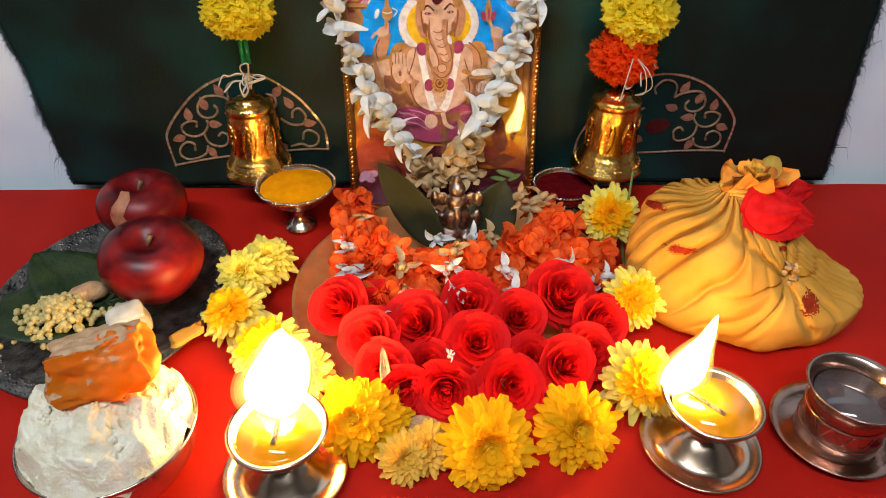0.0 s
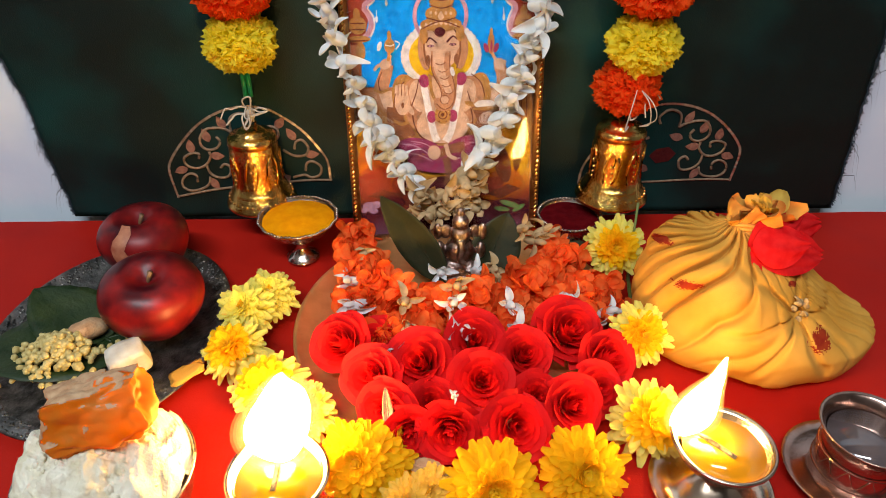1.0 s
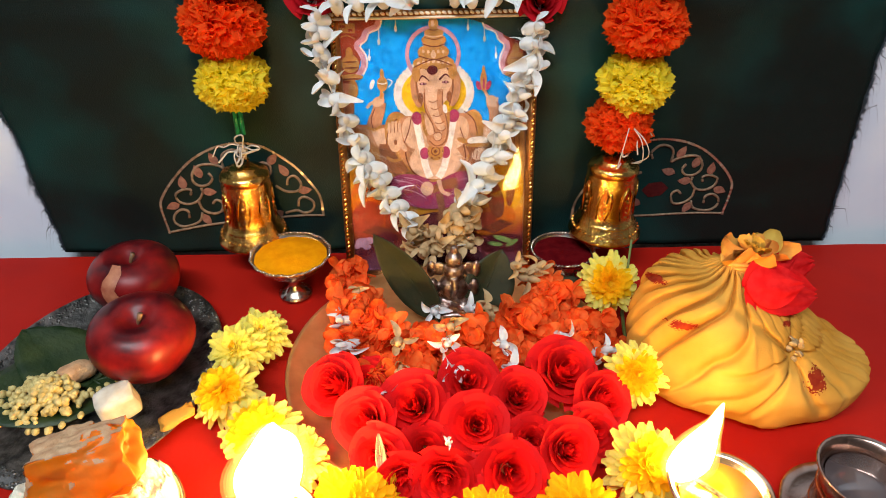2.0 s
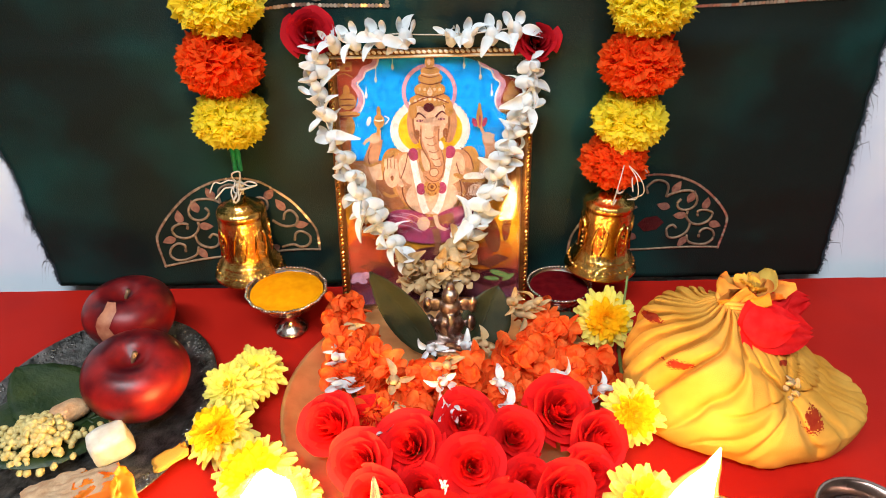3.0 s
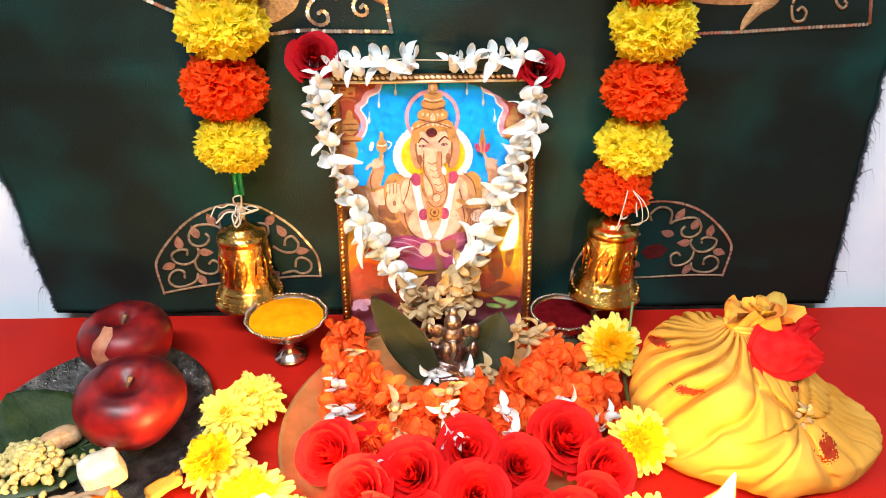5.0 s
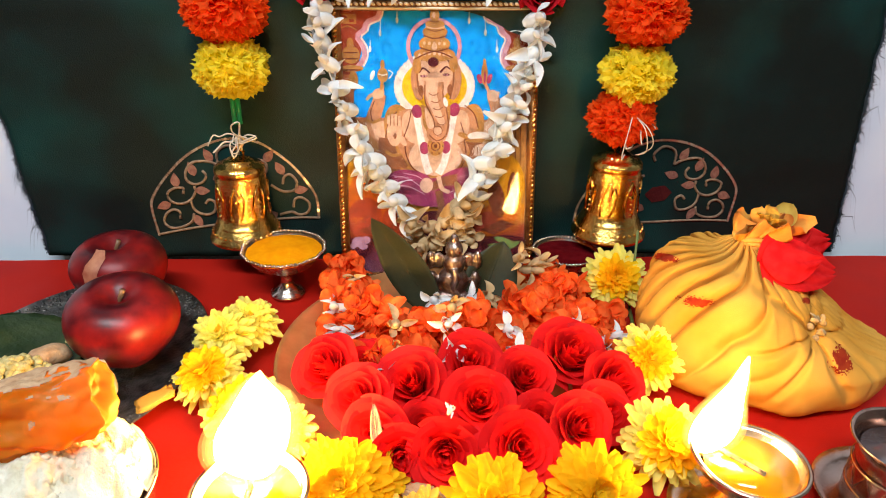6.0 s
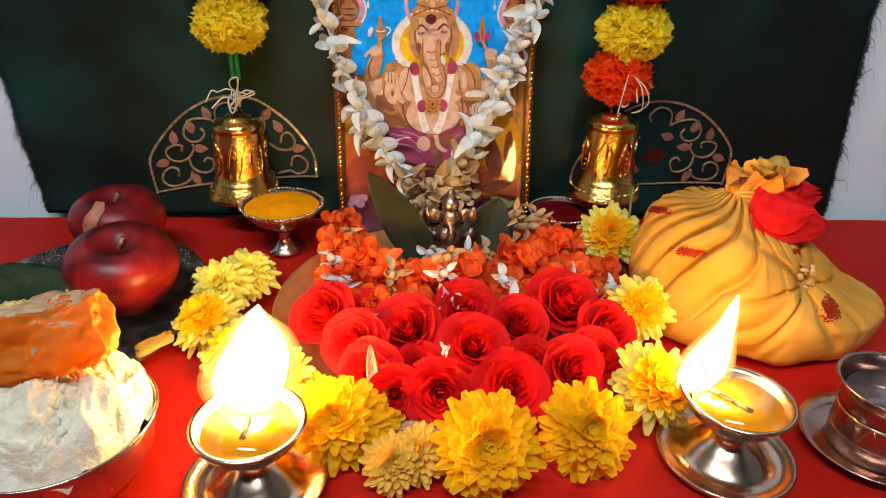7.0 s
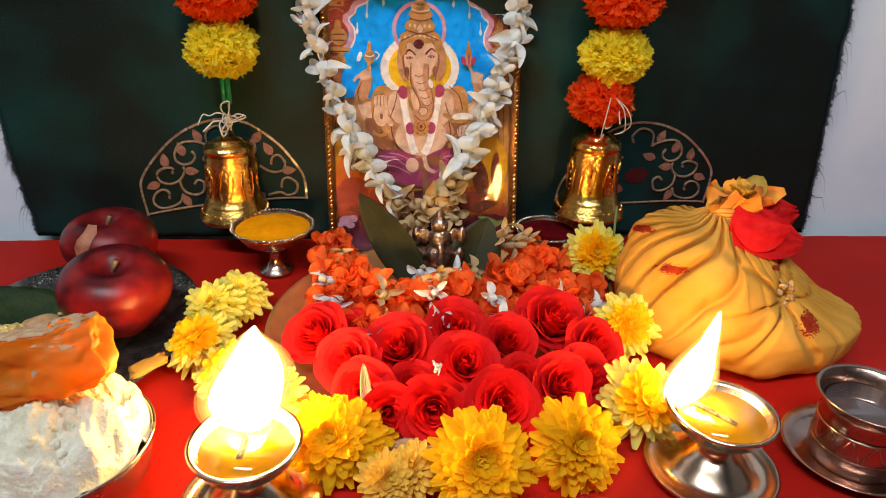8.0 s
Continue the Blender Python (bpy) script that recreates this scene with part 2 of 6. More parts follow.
# glowing shells that imitate the halo round a flame; mostly clear
halo_nodes = FLAME_HALO.node_tree
halo_mix = halo_nodes.nodes.new("ShaderNodeMixShader")
halo_clear = halo_nodes.nodes.new("ShaderNodeBsdfTransparent")
halo_mix.inputs["Fac"].default_value = 0.94
halo_nodes.links.new(halo_nodes.nodes["Principled BSDF"].outputs["BSDF"], halo_mix.inputs[1])
halo_nodes.links.new(halo_clear.outputs["BSDF"], halo_mix.inputs[2])
halo_nodes.links.new(halo_mix.outputs["Shader"], halo_nodes.nodes["Material Output"].inputs["Surface"])


def plain(name, *c):
    return material(name, c, tuple(0.62 * v for v in c), 190, 0.6, detail=6.0, lo=0.42, hi=0.72, spec=0.08)


def glass_material():
    m = bpy.data.materials.new("picture_glass")
    m.use_nodes = True
    bs = m.node_tree.nodes["Principled BSDF"]
    bs.inputs["Transmission Weight"].default_value = 1.0
    bs.inputs["Roughness"].default_value = 0.03
    bs.inputs["IOR"].default_value = 1.45
    return m


GLASS = glass_material()

# ---- the room and the table ----
CLOTH_Y = 0.666


def wall_line(x):
    """The wall and its cloth stand slightly askew to the table."""
    return CLOTH_Y + 0.0135 * (x - 0.23)


def slab(name, size, at, material_, label, category):
    ob = part(name, box(bmesh.new(), size, at), material_, None, label, smooth=False)
    return tagged(ob, label, category, kind="structure")


back = slab("wall_back", (3.0, 0.1, 2.4), (0.1, CLOTH_Y + 0.068, 0.75), PLASTER, "white plastered wall behind the hanging cloth", "wall")
back.matrix_basis = Matrix.Translation((0.23, CLOTH_Y, 0)) @ pose(0, 0, 0, 0, 0, 0.77) @ Matrix.Translation((-0.23, -CLOTH_Y, 0))
# unseen shell added round the altar; it shapes bounce and reflections
slab("wall_front", (3.0, 0.1, 2.4), (0.1, -1.8, 0.75), ROOM, "dark wall added out of view to close the room", "wall")
slab("wall_left", (0.1, 2.52, 2.4), (-1.45, -0.53, 0.75), ROOM, "dark side wall added out of view to close the room", "wall")
slab("wall_right", (0.1, 2.52, 2.4), (1.65, -0.53, 0.75), ROOM, "dark side wall added out of view to close the room", "wall")
slab("ceiling", (3.2, 2.7, 0.1), (0.1, -0.55, 2.0), ROOM, "dark ceiling added out of view to close the room", "ceiling")
slab("floor", (3.2, 2.7, 0.1), (0.1, -0.55, -0.5), ROOM, "plain dark floor added out of view to close the room", "floor")


def altar_table():
    t = thing("low_table", "low wooden table under the red cloth", "table", pose(0.1, 0.3, -0.45))
    part("tabletop", box(bmesh.new(), (1.5, 0.70, 0.03), (0, 0, 0.428), 0.004), WOOD, t)
    for x in (-0.7, 0.7):
        for y in (-0.3, 0.3):
            part("leg", box(bmesh.new(), (0.05, 0.05, 0.413), (x, y, 0.2065), 0.004), WOOD, t)
    return t


def red_tablecloth():
    bm = bmesh.new()
    nx, ny = 150, 76
    rows = []
    for j in range(ny + 1):
        row = []
        for i in range(nx + 1):
            x, y = -0.66 + 1.52 * i / nx, -0.06
            y += (wall_line(x) - 0.004 + 0.06) * j / ny
            z = 0.0009 * noise.noise((x * 14, y * 22, 0)) + 0.0006 * noise.noise((x * 50, y * 30, 3))
            crease = abs(x + 0.02 - 0.25 * (y - 0.6))
            z += 0.0012 * max(0.0, 1 - crease / 0.006) * max(0.0, min(1, (y - 0.5) * 8))
            row.append(bm.verts.new((x, y, z - 0.001)))
        rows.append(row)
    for a, b in zip(rows, rows[1:]):
        for i in range(nx):
            bm.faces.new((a[i], a[i + 1], b[i + 1], b[i]))
    skirt = [bm.verts.new((v.co.x, v.co.y - 0.004 - 0.004 * math.sin(v.co.x * 60), -0.3)) for v in rows[0]]
    for i in range(nx):
        bm.faces.new((skirt[i], skirt[i + 1], rows[0][i + 1], rows[0][i]))
    ob = part("red_tablecloth", bm, RED_CLOTH)
    return tagged(ob, "plain red cotton cloth spread over the low table", "tablecloth")


altar_table()
red_tablecloth()


# ---- the hanging cloth with its embroidery ----
def cloth_depth(x, z):
    return (0.0030 * noise.noise((x * 7, z * 5, 1)) + 0.0034 * noise.noise((x * 5 + 6 * z, z * 20, 5)) + 0.0010 * noise.noise((x * 30 - 12 * z, z * 26, 8))
            + 0.0020 * math.exp(-((z - 0.232 - 0.02 * x) / 0.012) ** 2))


def left_edge(z):
    return -0.293 - 0.05 * z - 0.35 * max(0, z - 0.09) ** 2 * 3 + 0.0022 * noise.noise((0, z * 60, 2)) + 0.001 * noise.noise((0, z * 240, 2))


def right_edge(z):
    return 0.474 - 0.065 * z + 0.0025 * noise.noise((5, z * 50, 2)) + 0.001 * noise.noise((5, z * 240, 2))


def on_cloth(x, z, off=0.001):
    return Vector((x, wall_line(x) - cloth_depth(x, z) - off, z))


def hanging_cloth():
    t = thing("hanging_cloth", "dark green silky wall cloth, frayed edges and gold embroidery", "cloth")
    nx, nz = 110, 90
    bm = bmesh.new()
    rows = []
    for k in range(nz + 1):
        z = 0.001 + 0.55 * k / nz
        l, r = left_edge(z), right_edge(z)
        rows.append([bm.verts.new(on_cloth(l + (r - l) * i / nx, z, 0)) for i in range(nx + 1)])
    for a, b in zip(rows, rows[1:]):
        for i in range(nx):
            bm.faces.new((a[i], a[i + 1], b[i + 1], b[i]))
    body = part("fabric", bm, FABRIC, t)
    so = body.modifiers.new("thickness", "SOLIDIFY")
    so.thickness, so.offset = 0.0008, 1
    rnd = random.Random(4)
    for side, edge in ((-1, left_edge), (1, right_edge)):
        bm = bmesh.new()
        for i in range(1700):
            z = rnd.uniform(0.004, 0.5)
            p = on_cloth(edge(z), z, 0.0004) - Vector((side * 0.002, 0, 0))
            clump = max(0.0, noise.noise((side * 3, z * 30, 7)) + 0.2) ** 1.5
            ln = rnd.uniform(0.0026, 0.0062) * (1.0 + 4.0 * clump) * (1.0 if rnd.random() < 0.965 else 3.8)
            bend = Vector((side * ln * rnd.uniform(0.5, 1.0) * (1.0 if ln < 0.006 else 0.45), rnd.uniform(-0.3, 0.1) * ln, rnd.uniform(-0.9, 0.5) * ln))
            tip = p + bend + Vector((0, 0, -0.5 * ln if ln > 0.01 else 0))
            mid = p + bend * 0.6
            w = Vector((0, 0, 0.0003))
            a, b, c, d, e = [bm.verts.new(q) for q in (p - w, p + w, mid + w, mid - w, tip)]
            bm.faces.new((a, d, c, b))
            bm.faces.new((d, e, c))
        part("fringe", bm, FRAY, t, "frayed thread ends")
    return t


CLOTH = hanging_cloth()


def sequins(points, name="sequin_border", r=0.0017, step=0.0029):
    """A row of small ring sequins along a line on the cloth."""
    bm = bmesh.new()
    rnd = random.Random(len(points))
    pts = [Vector((p[0], p[1], 0)) for p in points]
    carry = 0.0
    for a, b in zip(pts, pts[1:]):
        d = (b - a).length
        s = carry
        while s < d:
            p = a.lerp(b, s / d)
            m = Matrix.Translation(on_cloth(p.x, p.y, 0.0012)) @ pose(0, 0, 0, 90 + rnd.uniform(-22, 22), rnd.uniform(-22, 22), 0)
            bmesh.ops.create_circle(bm, cap_ends=True, segments=8, radius=r, matrix=m)
            s += step
        carry = s - d
    return tagged(part(name, bm, SEQUIN, CLOTH, smooth=False), "row of small gold sequins", kind="stuff")


def thread(points, r=0.0013, mat=None, name="scroll"):
    bm = bmesh.new()
    sweep(bm, [on_cloth(p[0], p[1], 0.0006) for p in points], r, 5)
    return part(name, bm, mat or BRONZE_THREAD, CLOTH)


def stitched_leaf(x, z, ln, w, a, mat=None):
    bm = bmesh.new()
    vs = []
    pts = [(ln * i / 8, w * math.sin(math.pi * (i / 8) ** 0.8)) for i in range(9)] + [(ln * i / 8, -w * math.sin(math.pi * (i / 8) ** 0.8)) for i in range(7, 0, -1)]
    for u, v in pts:
        vs.append(bm.verts.new(on_cloth(x + u * math.cos(a) - v * math.sin(a), z + u * math.sin(a) + v * math.cos(a), 0.0012)))
    f = bm.faces.new(vs)
    bmesh.ops.extrude_face_region(bm, geom=[f])
    part("stitched_leaf", bm, mat or ROSE_THREAD, CLOTH, smooth=False)


def line_of(points, n):
    """A smooth line through a few stitched turns."""
    return [(p.x, p.y) for p in spline([(a, b, 0) for a, b in points], n)]


SCROLLS = (
    ((-0.027, 0.087), (-0.024, 0.082), (-0.028, 0.076), (-0.036, 0.074), (-0.042, 0.078), (-0.042, 0.086), (-0.036, 0.094), (-0.027, 0.096), (-0.018, 0.095), (-0.012, 0.092)),
    ((-0.047, 0.065), (-0.046, 0.070), (-0.051, 0.071), (-0.057, 0.069), (-0.061, 0.065), (-0.059, 0.058), (-0.051, 0.055), (-0.042, 0.058), (-0.036, 0.066), (-0.036, 0.072)),
    ((-0.053, 0.040), (-0.053, 0.047), (-0.059, 0.049), (-0.066, 0.044), (-0.068, 0.036), (-0.062, 0.031), (-0.052, 0.032), (-0.043, 0.037), (-0.040, 0.045)),
    ((-0.028, 0.055), (-0.024, 0.059), (-0.019, 0.056), (-0.021, 0.047), (-0.028, 0.044), (-0.036, 0.046), (-0.040, 0.051), (-0.041, 0.059)),
    ((-0.012, 0.092), (-0.012, 0.103), (-0.007, 0.109), (0.001, 0.111), (0.008, 0.105), (0.006, 0.098)),
    ((0.045, 0.075), (0.047, 0.082), (0.053, 0.084), (0.058, 0.077), (0.055, 0.069), (0.044, 0.068), (0.034, 0.074)),
    ((0.053, 0.052), (0.055, 0.060), (0.061, 0.062), (0.068, 0.056), (0.066, 0.047), (0.058, 0.044), (0.051, 0.047), (0.040, 0.044)),
    ((0.018, 0.092), (0.024, 0.098), (0.031, 0.095), (0.031, 0.087), (0.024, 0.083), (0.014, 0.085)))
LEAVES = ((-0.017, 0.095, 2.0), (-0.034, 0.082, 1.9), (-0.052, 0.071, 1.6), (-0.059, 0.056, 3.5), (-0.036, 0.068, 0.0), (-0.040, 0.044, 5.2),
          (0.047, 0.084, 2.1), (0.054, 0.069, 0.1), (-0.018, 0.079, 0.3), (0.030, 0.096, 0.9), (0.010, 0.050, 0.4), (0.038, 0.046, 3.6))


def fan(cx, s, tilt):
    """A half-round fan motif: sequin arch, thread base, scrolls and leaves."""
    def put(points):
        return [(cx + s * x, z - tilt * x) for x, z in points]
    arch = ((-0.0747, 0.0245), (-0.0773, 0.0514), (-0.072, 0.066), (-0.056, 0.086), (-0.038, 0.102), (-0.0175, 0.113), (0.0035, 0.118), (0.022, 0.116), (0.035, 0.110), (0.054, 0.094), (0.068, 0.076), (0.075, 0.062), (0.076, 0.041))
    sequins(line_of(put(arch), 80), r=0.0014, step=0.0024)
    thread(line_of(put(((0.076, 0.041), (0.054, 0.041), (0.012, 0.037), (-0.028, 0.0326), (-0.054, 0.0286), (-0.0747, 0.0245))), 30), 0.0012, BRONZE_THREAD, "base_line")
    for points in SCROLLS:
        thread(line_of(put(points), 34), 0.0013)
    for x, z, a in LEAVES:
        (px, pz), = put(((x, z),))
        stitched_leaf(px, pz, 0.0145, 0.0042, a if s > 0 else math.pi - a)


fan(-0.110, 1, 0.0)
fan(0.2853, -1, 0.157)


def stitched_fill(low, high, mat=None):
    """A raised satin-stitch fill between two edge lines, ribbed along its length."""
    a, b = line_of(low, 90), line_of(high, 90)
    bm = bmesh.new()
    rows = []
    for k, (p, q) in enumerate(zip(a, b)):
        ridge = 0.0010 * abs(math.sin(math.pi * k / 3))
        rows.append([bm.verts.new(on_cloth(p[0] + (q[0] - p[0]) * u, p[1] + (q[1] - p[1]) * u, 0.0004 + ridge * (1 if 0 < u < 1 else 0.2) + 0.0009 * math.sin(math.pi * u))) for u in (0, 0.2, 0.4, 0.6, 0.8, 1)])
    for p, q in zip(rows, rows[1:]):
        for j in range(5):
            bm.faces.new((p[j], p[j + 1], q[j + 1], q[j]))
    part("paisley", bm, mat or GOLD_THREAD, CLOTH, "solid gold-stitched paisley")


def red_petal_or_stain(points, outlined=True):
    bm = bmesh.new()
    f = bm.faces.new([bm.verts.new(on_cloth(x, z, 0.0010)) for x, z in points])
    bmesh.ops.extrude_face_region(bm, geom=[f])
    part("petal_or_stain", bm, ROSE_STITCH, CLOTH, "dark red stitched petal or stain on the cloth", smooth=False)
    if outlined:
        thread([*points, points[0]], 0.0007, SEQUIN, "petal_outline")


# upper corner motifs: sequin lines and scrolls, gold fills, red petals
ROSE_STITCH = material("red_stitching", (0.20, 0.012, 0.010), (0.13, 0.006, 0.008), 300, 0.7, bump=0.6, bump_scale=2500)
sequins(line_of(((-0.068, 0.265), (-0.032, 0.2693), (-0.008, 0.2688), (0.0396, 0.2688)), 30), "sequin_line", 0.0017, 0.0030)
sequins(((0.0396, 0.2688), (0.0357, 0.2918), (0.0345, 0.40)), "sequin_line", 0.0017, 0.0030)
sequins(line_of(((-0.0195, 0.2943), (-0.025, 0.2885), (-0.0265, 0.281), (-0.0225, 0.2755), (-0.0167, 0.2734), (-0.011, 0.276), (-0.011, 0.2815), (-0.015, 0.2843), (-0.019, 0.2814)), 40), "sequin_scroll", 0.0017, 0.0026)
sequins(line_of(((0.0174, 0.296), (0.011, 0.292), (0.010, 0.286), (0.0137, 0.2816), (0.019, 0.2816), (0.021, 0.285), (0.0185, 0.289), (0.0154, 0.2867)), 40), "sequin_scroll", 0.0016, 0.0025)
stitched_fill(((0.012, 0.302), (0.022, 0.2945), (0.0350, 0.2890)), ((0.016, 0.308), (0.025, 0.300), (0.0345, 0.2945)))
stitched_fill(((-0.090, 0.2720), (-0.0567, 0.2745), (-0.044, 0.280), (-0.034, 0.2885), (-0.0305, 0.305), (-0.034, 0.330)), ((-0.092, 0.284), (-0.072, 0.286), (-0.066, 0.291), (-0.064, 0.298), (-0.062, 0.310), (-0.060, 0.335)))
red_petal_or_stain(((-0.0275, 0.2950), (-0.0098, 0.2972), (-0.008, 0.308), (-0.022, 0.312)))
red_petal_or_stain(((-0.0035, 0.2922), (0.0036, 0.3001), (0.004, 0.310), (-0.006, 0.309), (-0.0065, 0.300)))
sequins(line_of(((0.2684, 0.2651), (0.2963, 0.268), (0.3247, 0.2692), (0.356, 0.2713), (0.4314, 0.2763)), 40), "sequin_line", 0.0016, 0.0031)
thread(((0.4314, 0.2763), (0.4256, 0.3033), (0.410, 0.38)), 0.0016, ROSE_THREAD, "border_line")
for turns in (((0.3757, 0.3029), (0.366, 0.2985), (0.3634, 0.291), (0.3658, 0.282), (0.370, 0.2778), (0.376, 0.279), (0.3768, 0.285), (0.372, 0.289), (0.3687, 0.286)),
              ((0.4203, 0.3004), (0.407, 0.3017), (0.399, 0.299), (0.399, 0.293), (0.405, 0.2885), (0.408, 0.2915), (0.405, 0.2944))):
    thread(line_of(turns, 40), 0.0013, BRONZE_THREAD)
stitched_fill(((0.270, 0.2965), (0.290, 0.2914), (0.3227, 0.2905), (0.345, 0.2945)), ((0.272, 0.318), (0.292, 0.318), (0.326, 0.318), (0.352, 0.316)))
stitched_fill(((0.3255, 0.2698), (0.326, 0.2790), (0.331, 0.2905), (0.336, 0.305)), ((0.3275, 0.2698), (0.339, 0.2825), (0.350, 0.2910), (0.3575, 0.305)))
# red stain on the right fan, laid on as a petal shape
red_petal_or_stain(((0.274, 0.064), (0.282, 0.056), (0.294, 0.058), (0.300, 0.066), (0.292, 0.073), (0.280, 0.071)), False)
red_petal_or_stain(((0.361, 0.300), (0.3757, 0.3029), (0.377, 0.312), (0.364, 0.313)))
red_petal_or_stain(((0.385, 0.298), (0.3881, 0.303), (0.390, 0.312), (0.382, 0.312)))
sequins([(-0.30, 0.33), (-0.22, 0.312), (-0.16, 0.297), (-0.128, 0.282), (-0.062, 0.264)], "sequin_line")


# ---- the framed print ----
FX, FY, LEAN_BACK, YAW, FW, FH = 0.0784, 0.6150, -10.4, 4.35, 0.1735, 0.240
picture = thing("framed_print", "gilt-framed colourful devotional print behind glass, leaning against the cloth", "picture", pose(FX, FY, 0.0, LEAN_BACK, 0, YAW))


def uv(cx, cy):
    """Print grid (585 wide, 740 high) to the frame's own plane."""
    return (cx / 585 - 0.5) * FW, (740 - cy) / 740 * FH


PALE_GILT = material("pale_gilt", (0.92, 0.80, 0.60), (0.80, 0.64, 0.44), 200, 0.45, 0.1, bump=0.3, bump_scale=700)


def beaded_frame():
    bm = bmesh.new()
    b = 0.0075
    for x in (-FW / 2 + b / 2, FW / 2 - b / 2):
        box(bm, (b, 0.009, FH), (x, 0.0045, FH / 2), 0.0012)
    for z in (b / 2, FH - b / 2):
        box(bm, (FW - 2 * b, 0.009, b), (0, 0.0045, z), 0.0012)
    part("frame", bm, FRAME_GOLD, picture, "dark gilt moulding")
    bm = bmesh.new()
    n = 58
    for i in range(n):
        z = FH * (i + 0.5) / n
        for x in (-FW / 2 + 0.0028, FW / 2 - 0.0028):
            ball(bm, pose(x, -0.0003, z, 0, 0, 0) @ pose(0, 0, 0, 0, 35, 0) @ Matrix.Diagonal((0.0017, 0.0012, 0.0023, 1)), 1, 6, 4)
    for i in range(38):
        x = FW * ((i + 0.5) / 38 - 0.5)
        ball(bm, pose(x, -0.0003, 0.0028) @ Matrix.Diagonal((0.0023, 0.0012, 0.0017, 1)), 1, 6, 4)
    part("rope_beading", bm, GOLD, picture, "twisted gilt beading")
    bm = box(bmesh.new(), (FW - 0.002, 0.002, 0.0022), (0, -0.0006, FH - 0.0060), 0.0006)
    for i in range(38):
        ball(bm, pose(FW * ((i + 0.5) / 38 - 0.5), -0.0006, FH - 0.0026, 0, 30, 0) @ Matrix.Diagonal((0.0022, 0.0013, 0.0014, 1)), 1, 6, 4)
    part("top_beading", bm, PALE_GILT, picture, "pale gilt top beading")
    part("backing", box(bmesh.new(), (FW - 0.004, 0.002, FH - 0.004), (0, 0.0102, FH / 2)), WOOD, picture, smooth=False)


beaded_frame()


def print_ground():
    """The printed sheet: dark violet foot, orange and gold middle."""
    m = bpy.data.materials.new("printed_sheet")
    m.use_nodes = True
    nt = m.node_tree
    bs = nt.nodes["Principled BSDF"]
    bs.inputs["Roughness"].default_value = 0.6
    bs.inputs["Specular IOR Level"].default_value = 0.08
    tc = nt.nodes.new("ShaderNodeTexCoord")
    sp = nt.nodes.new("ShaderNodeSeparateXYZ")
    ns = nt.nodes.new("ShaderNodeTexNoise")
    ns.inputs["Scale"].default_value = 70
    ad = nt.nodes.new("ShaderNodeMath")
    ad.operation = "MULTIPLY_ADD"
    ad.inputs[1].default_value = 0.03
    rp = nt.nodes.new("ShaderNodeValToRGB")
    mr = nt.nodes.new("ShaderNodeMapRange")
    mr.inputs["From Max"].default_value = FH
    nt.links.new(tc.outputs["Object"], sp.inputs[0])
    nt.links.new(tc.outputs["Object"], ns.inputs["Vector"])
    nt.links.new(ns.outputs["Fac"], ad.inputs[0])
    nt.links.new(sp.outputs["Z"], ad.inputs[2])
    nt.links.new(ad.outputs[0], mr.inputs["Value"])
    nt.links.new(mr.outputs["Result"], rp.inputs["Fac"])
    nt.links.new(rp.outputs["Color"], bs.inputs["Base Color"])
    el = rp.color_ramp.elements
    el[0].position, el[0].color = 0.05, (0.10, 0.05, 0.09, 1)
    el[1].position, el[1].color = 1.0, (0.36, 0.07, 0.03, 1)
    for pos, c in ((0.14, (0.10, 0.02, 0.03)), (0.24, (0.22, 0.035, 0.012)), (0.33, (0.44, 0.18, 0.012)), (0.46, (0.34, 0.16, 0.035)), (0.62, (0.28, 0.12, 0.05))):
        e = el.new(pos)
        e.color = rgb(*c)
    return m


part("print", box(bmesh.new(), (FW - 0.014, 0.002, FH - 0.014), (0, 0.008, FH / 2)), print_ground(), picture, "colour-printed sheet", smooth=False)
LAYER = [0.0069]


def printed(name, shapes, mat):
    """Flat printed shapes, each layer a hair in front of the last."""
    LAYER[0] -= 0.000095
    bm = bmesh.new()
    for kind, *v in shapes:
        if kind == "oval":
            cx, cy, rx, ry, turn = (*v, 0)[:5]
            x, z = uv(cx, cy)
            disc(bm, x, z, rx / 585 * FW, ry / 740 * FH, LAYER[0], 30, math.radians(turn))
        elif kind == "poly":
            vs = [bm.verts.new((uv(a, b)[0], LAYER[0], uv(a, b)[1])) for a, b in v]
            bm.faces.new(vs)
        elif kind == "band":
            w0, w1, pts = v
            line = spline([(*uv(a, b), 0) for a, b in pts], 18)
            last = None
            for i, p in enumerate(line):
                d = (line[min(i + 1, 17)] - line[max(i - 1, 0)]).normalized()
                w = (w0 + (w1 - w0) * i / 17) / 585 * FW
                pair = [bm.verts.new((p.x - d.y * w, LAYER[0], p.y + d.x * w)), bm.verts.new((p.x + d.y * w, LAYER[0], p.y - d.x * w))]
                if last:
                    bm.faces.new((last[0], last[1], pair[1], pair[0]))
                last = pair
        elif kind == "ring":
            cx, cy, r0, r1 = v
            x, z = uv(cx, cy)
            a = [bm.verts.new((x + r0 / 585 * FW * math.cos(k * 0.19635), LAYER[0], z + r0 / 585 * FW * math.sin(k * 0.19635))) for k in range(32)]
            b = [bm.verts.new((x + r1 / 585 * FW * math.cos(k * 0.19635), LAYER[0], z + r1 / 585 * FW * math.sin(k * 0.19635))) for k in range(32)]
            for k in range(32):
                bm.faces.new((a[k], a[(k + 1) % 32], b[(k + 1) % 32], b[k]))
    return part(name, bm, mat, picture, smooth=False)


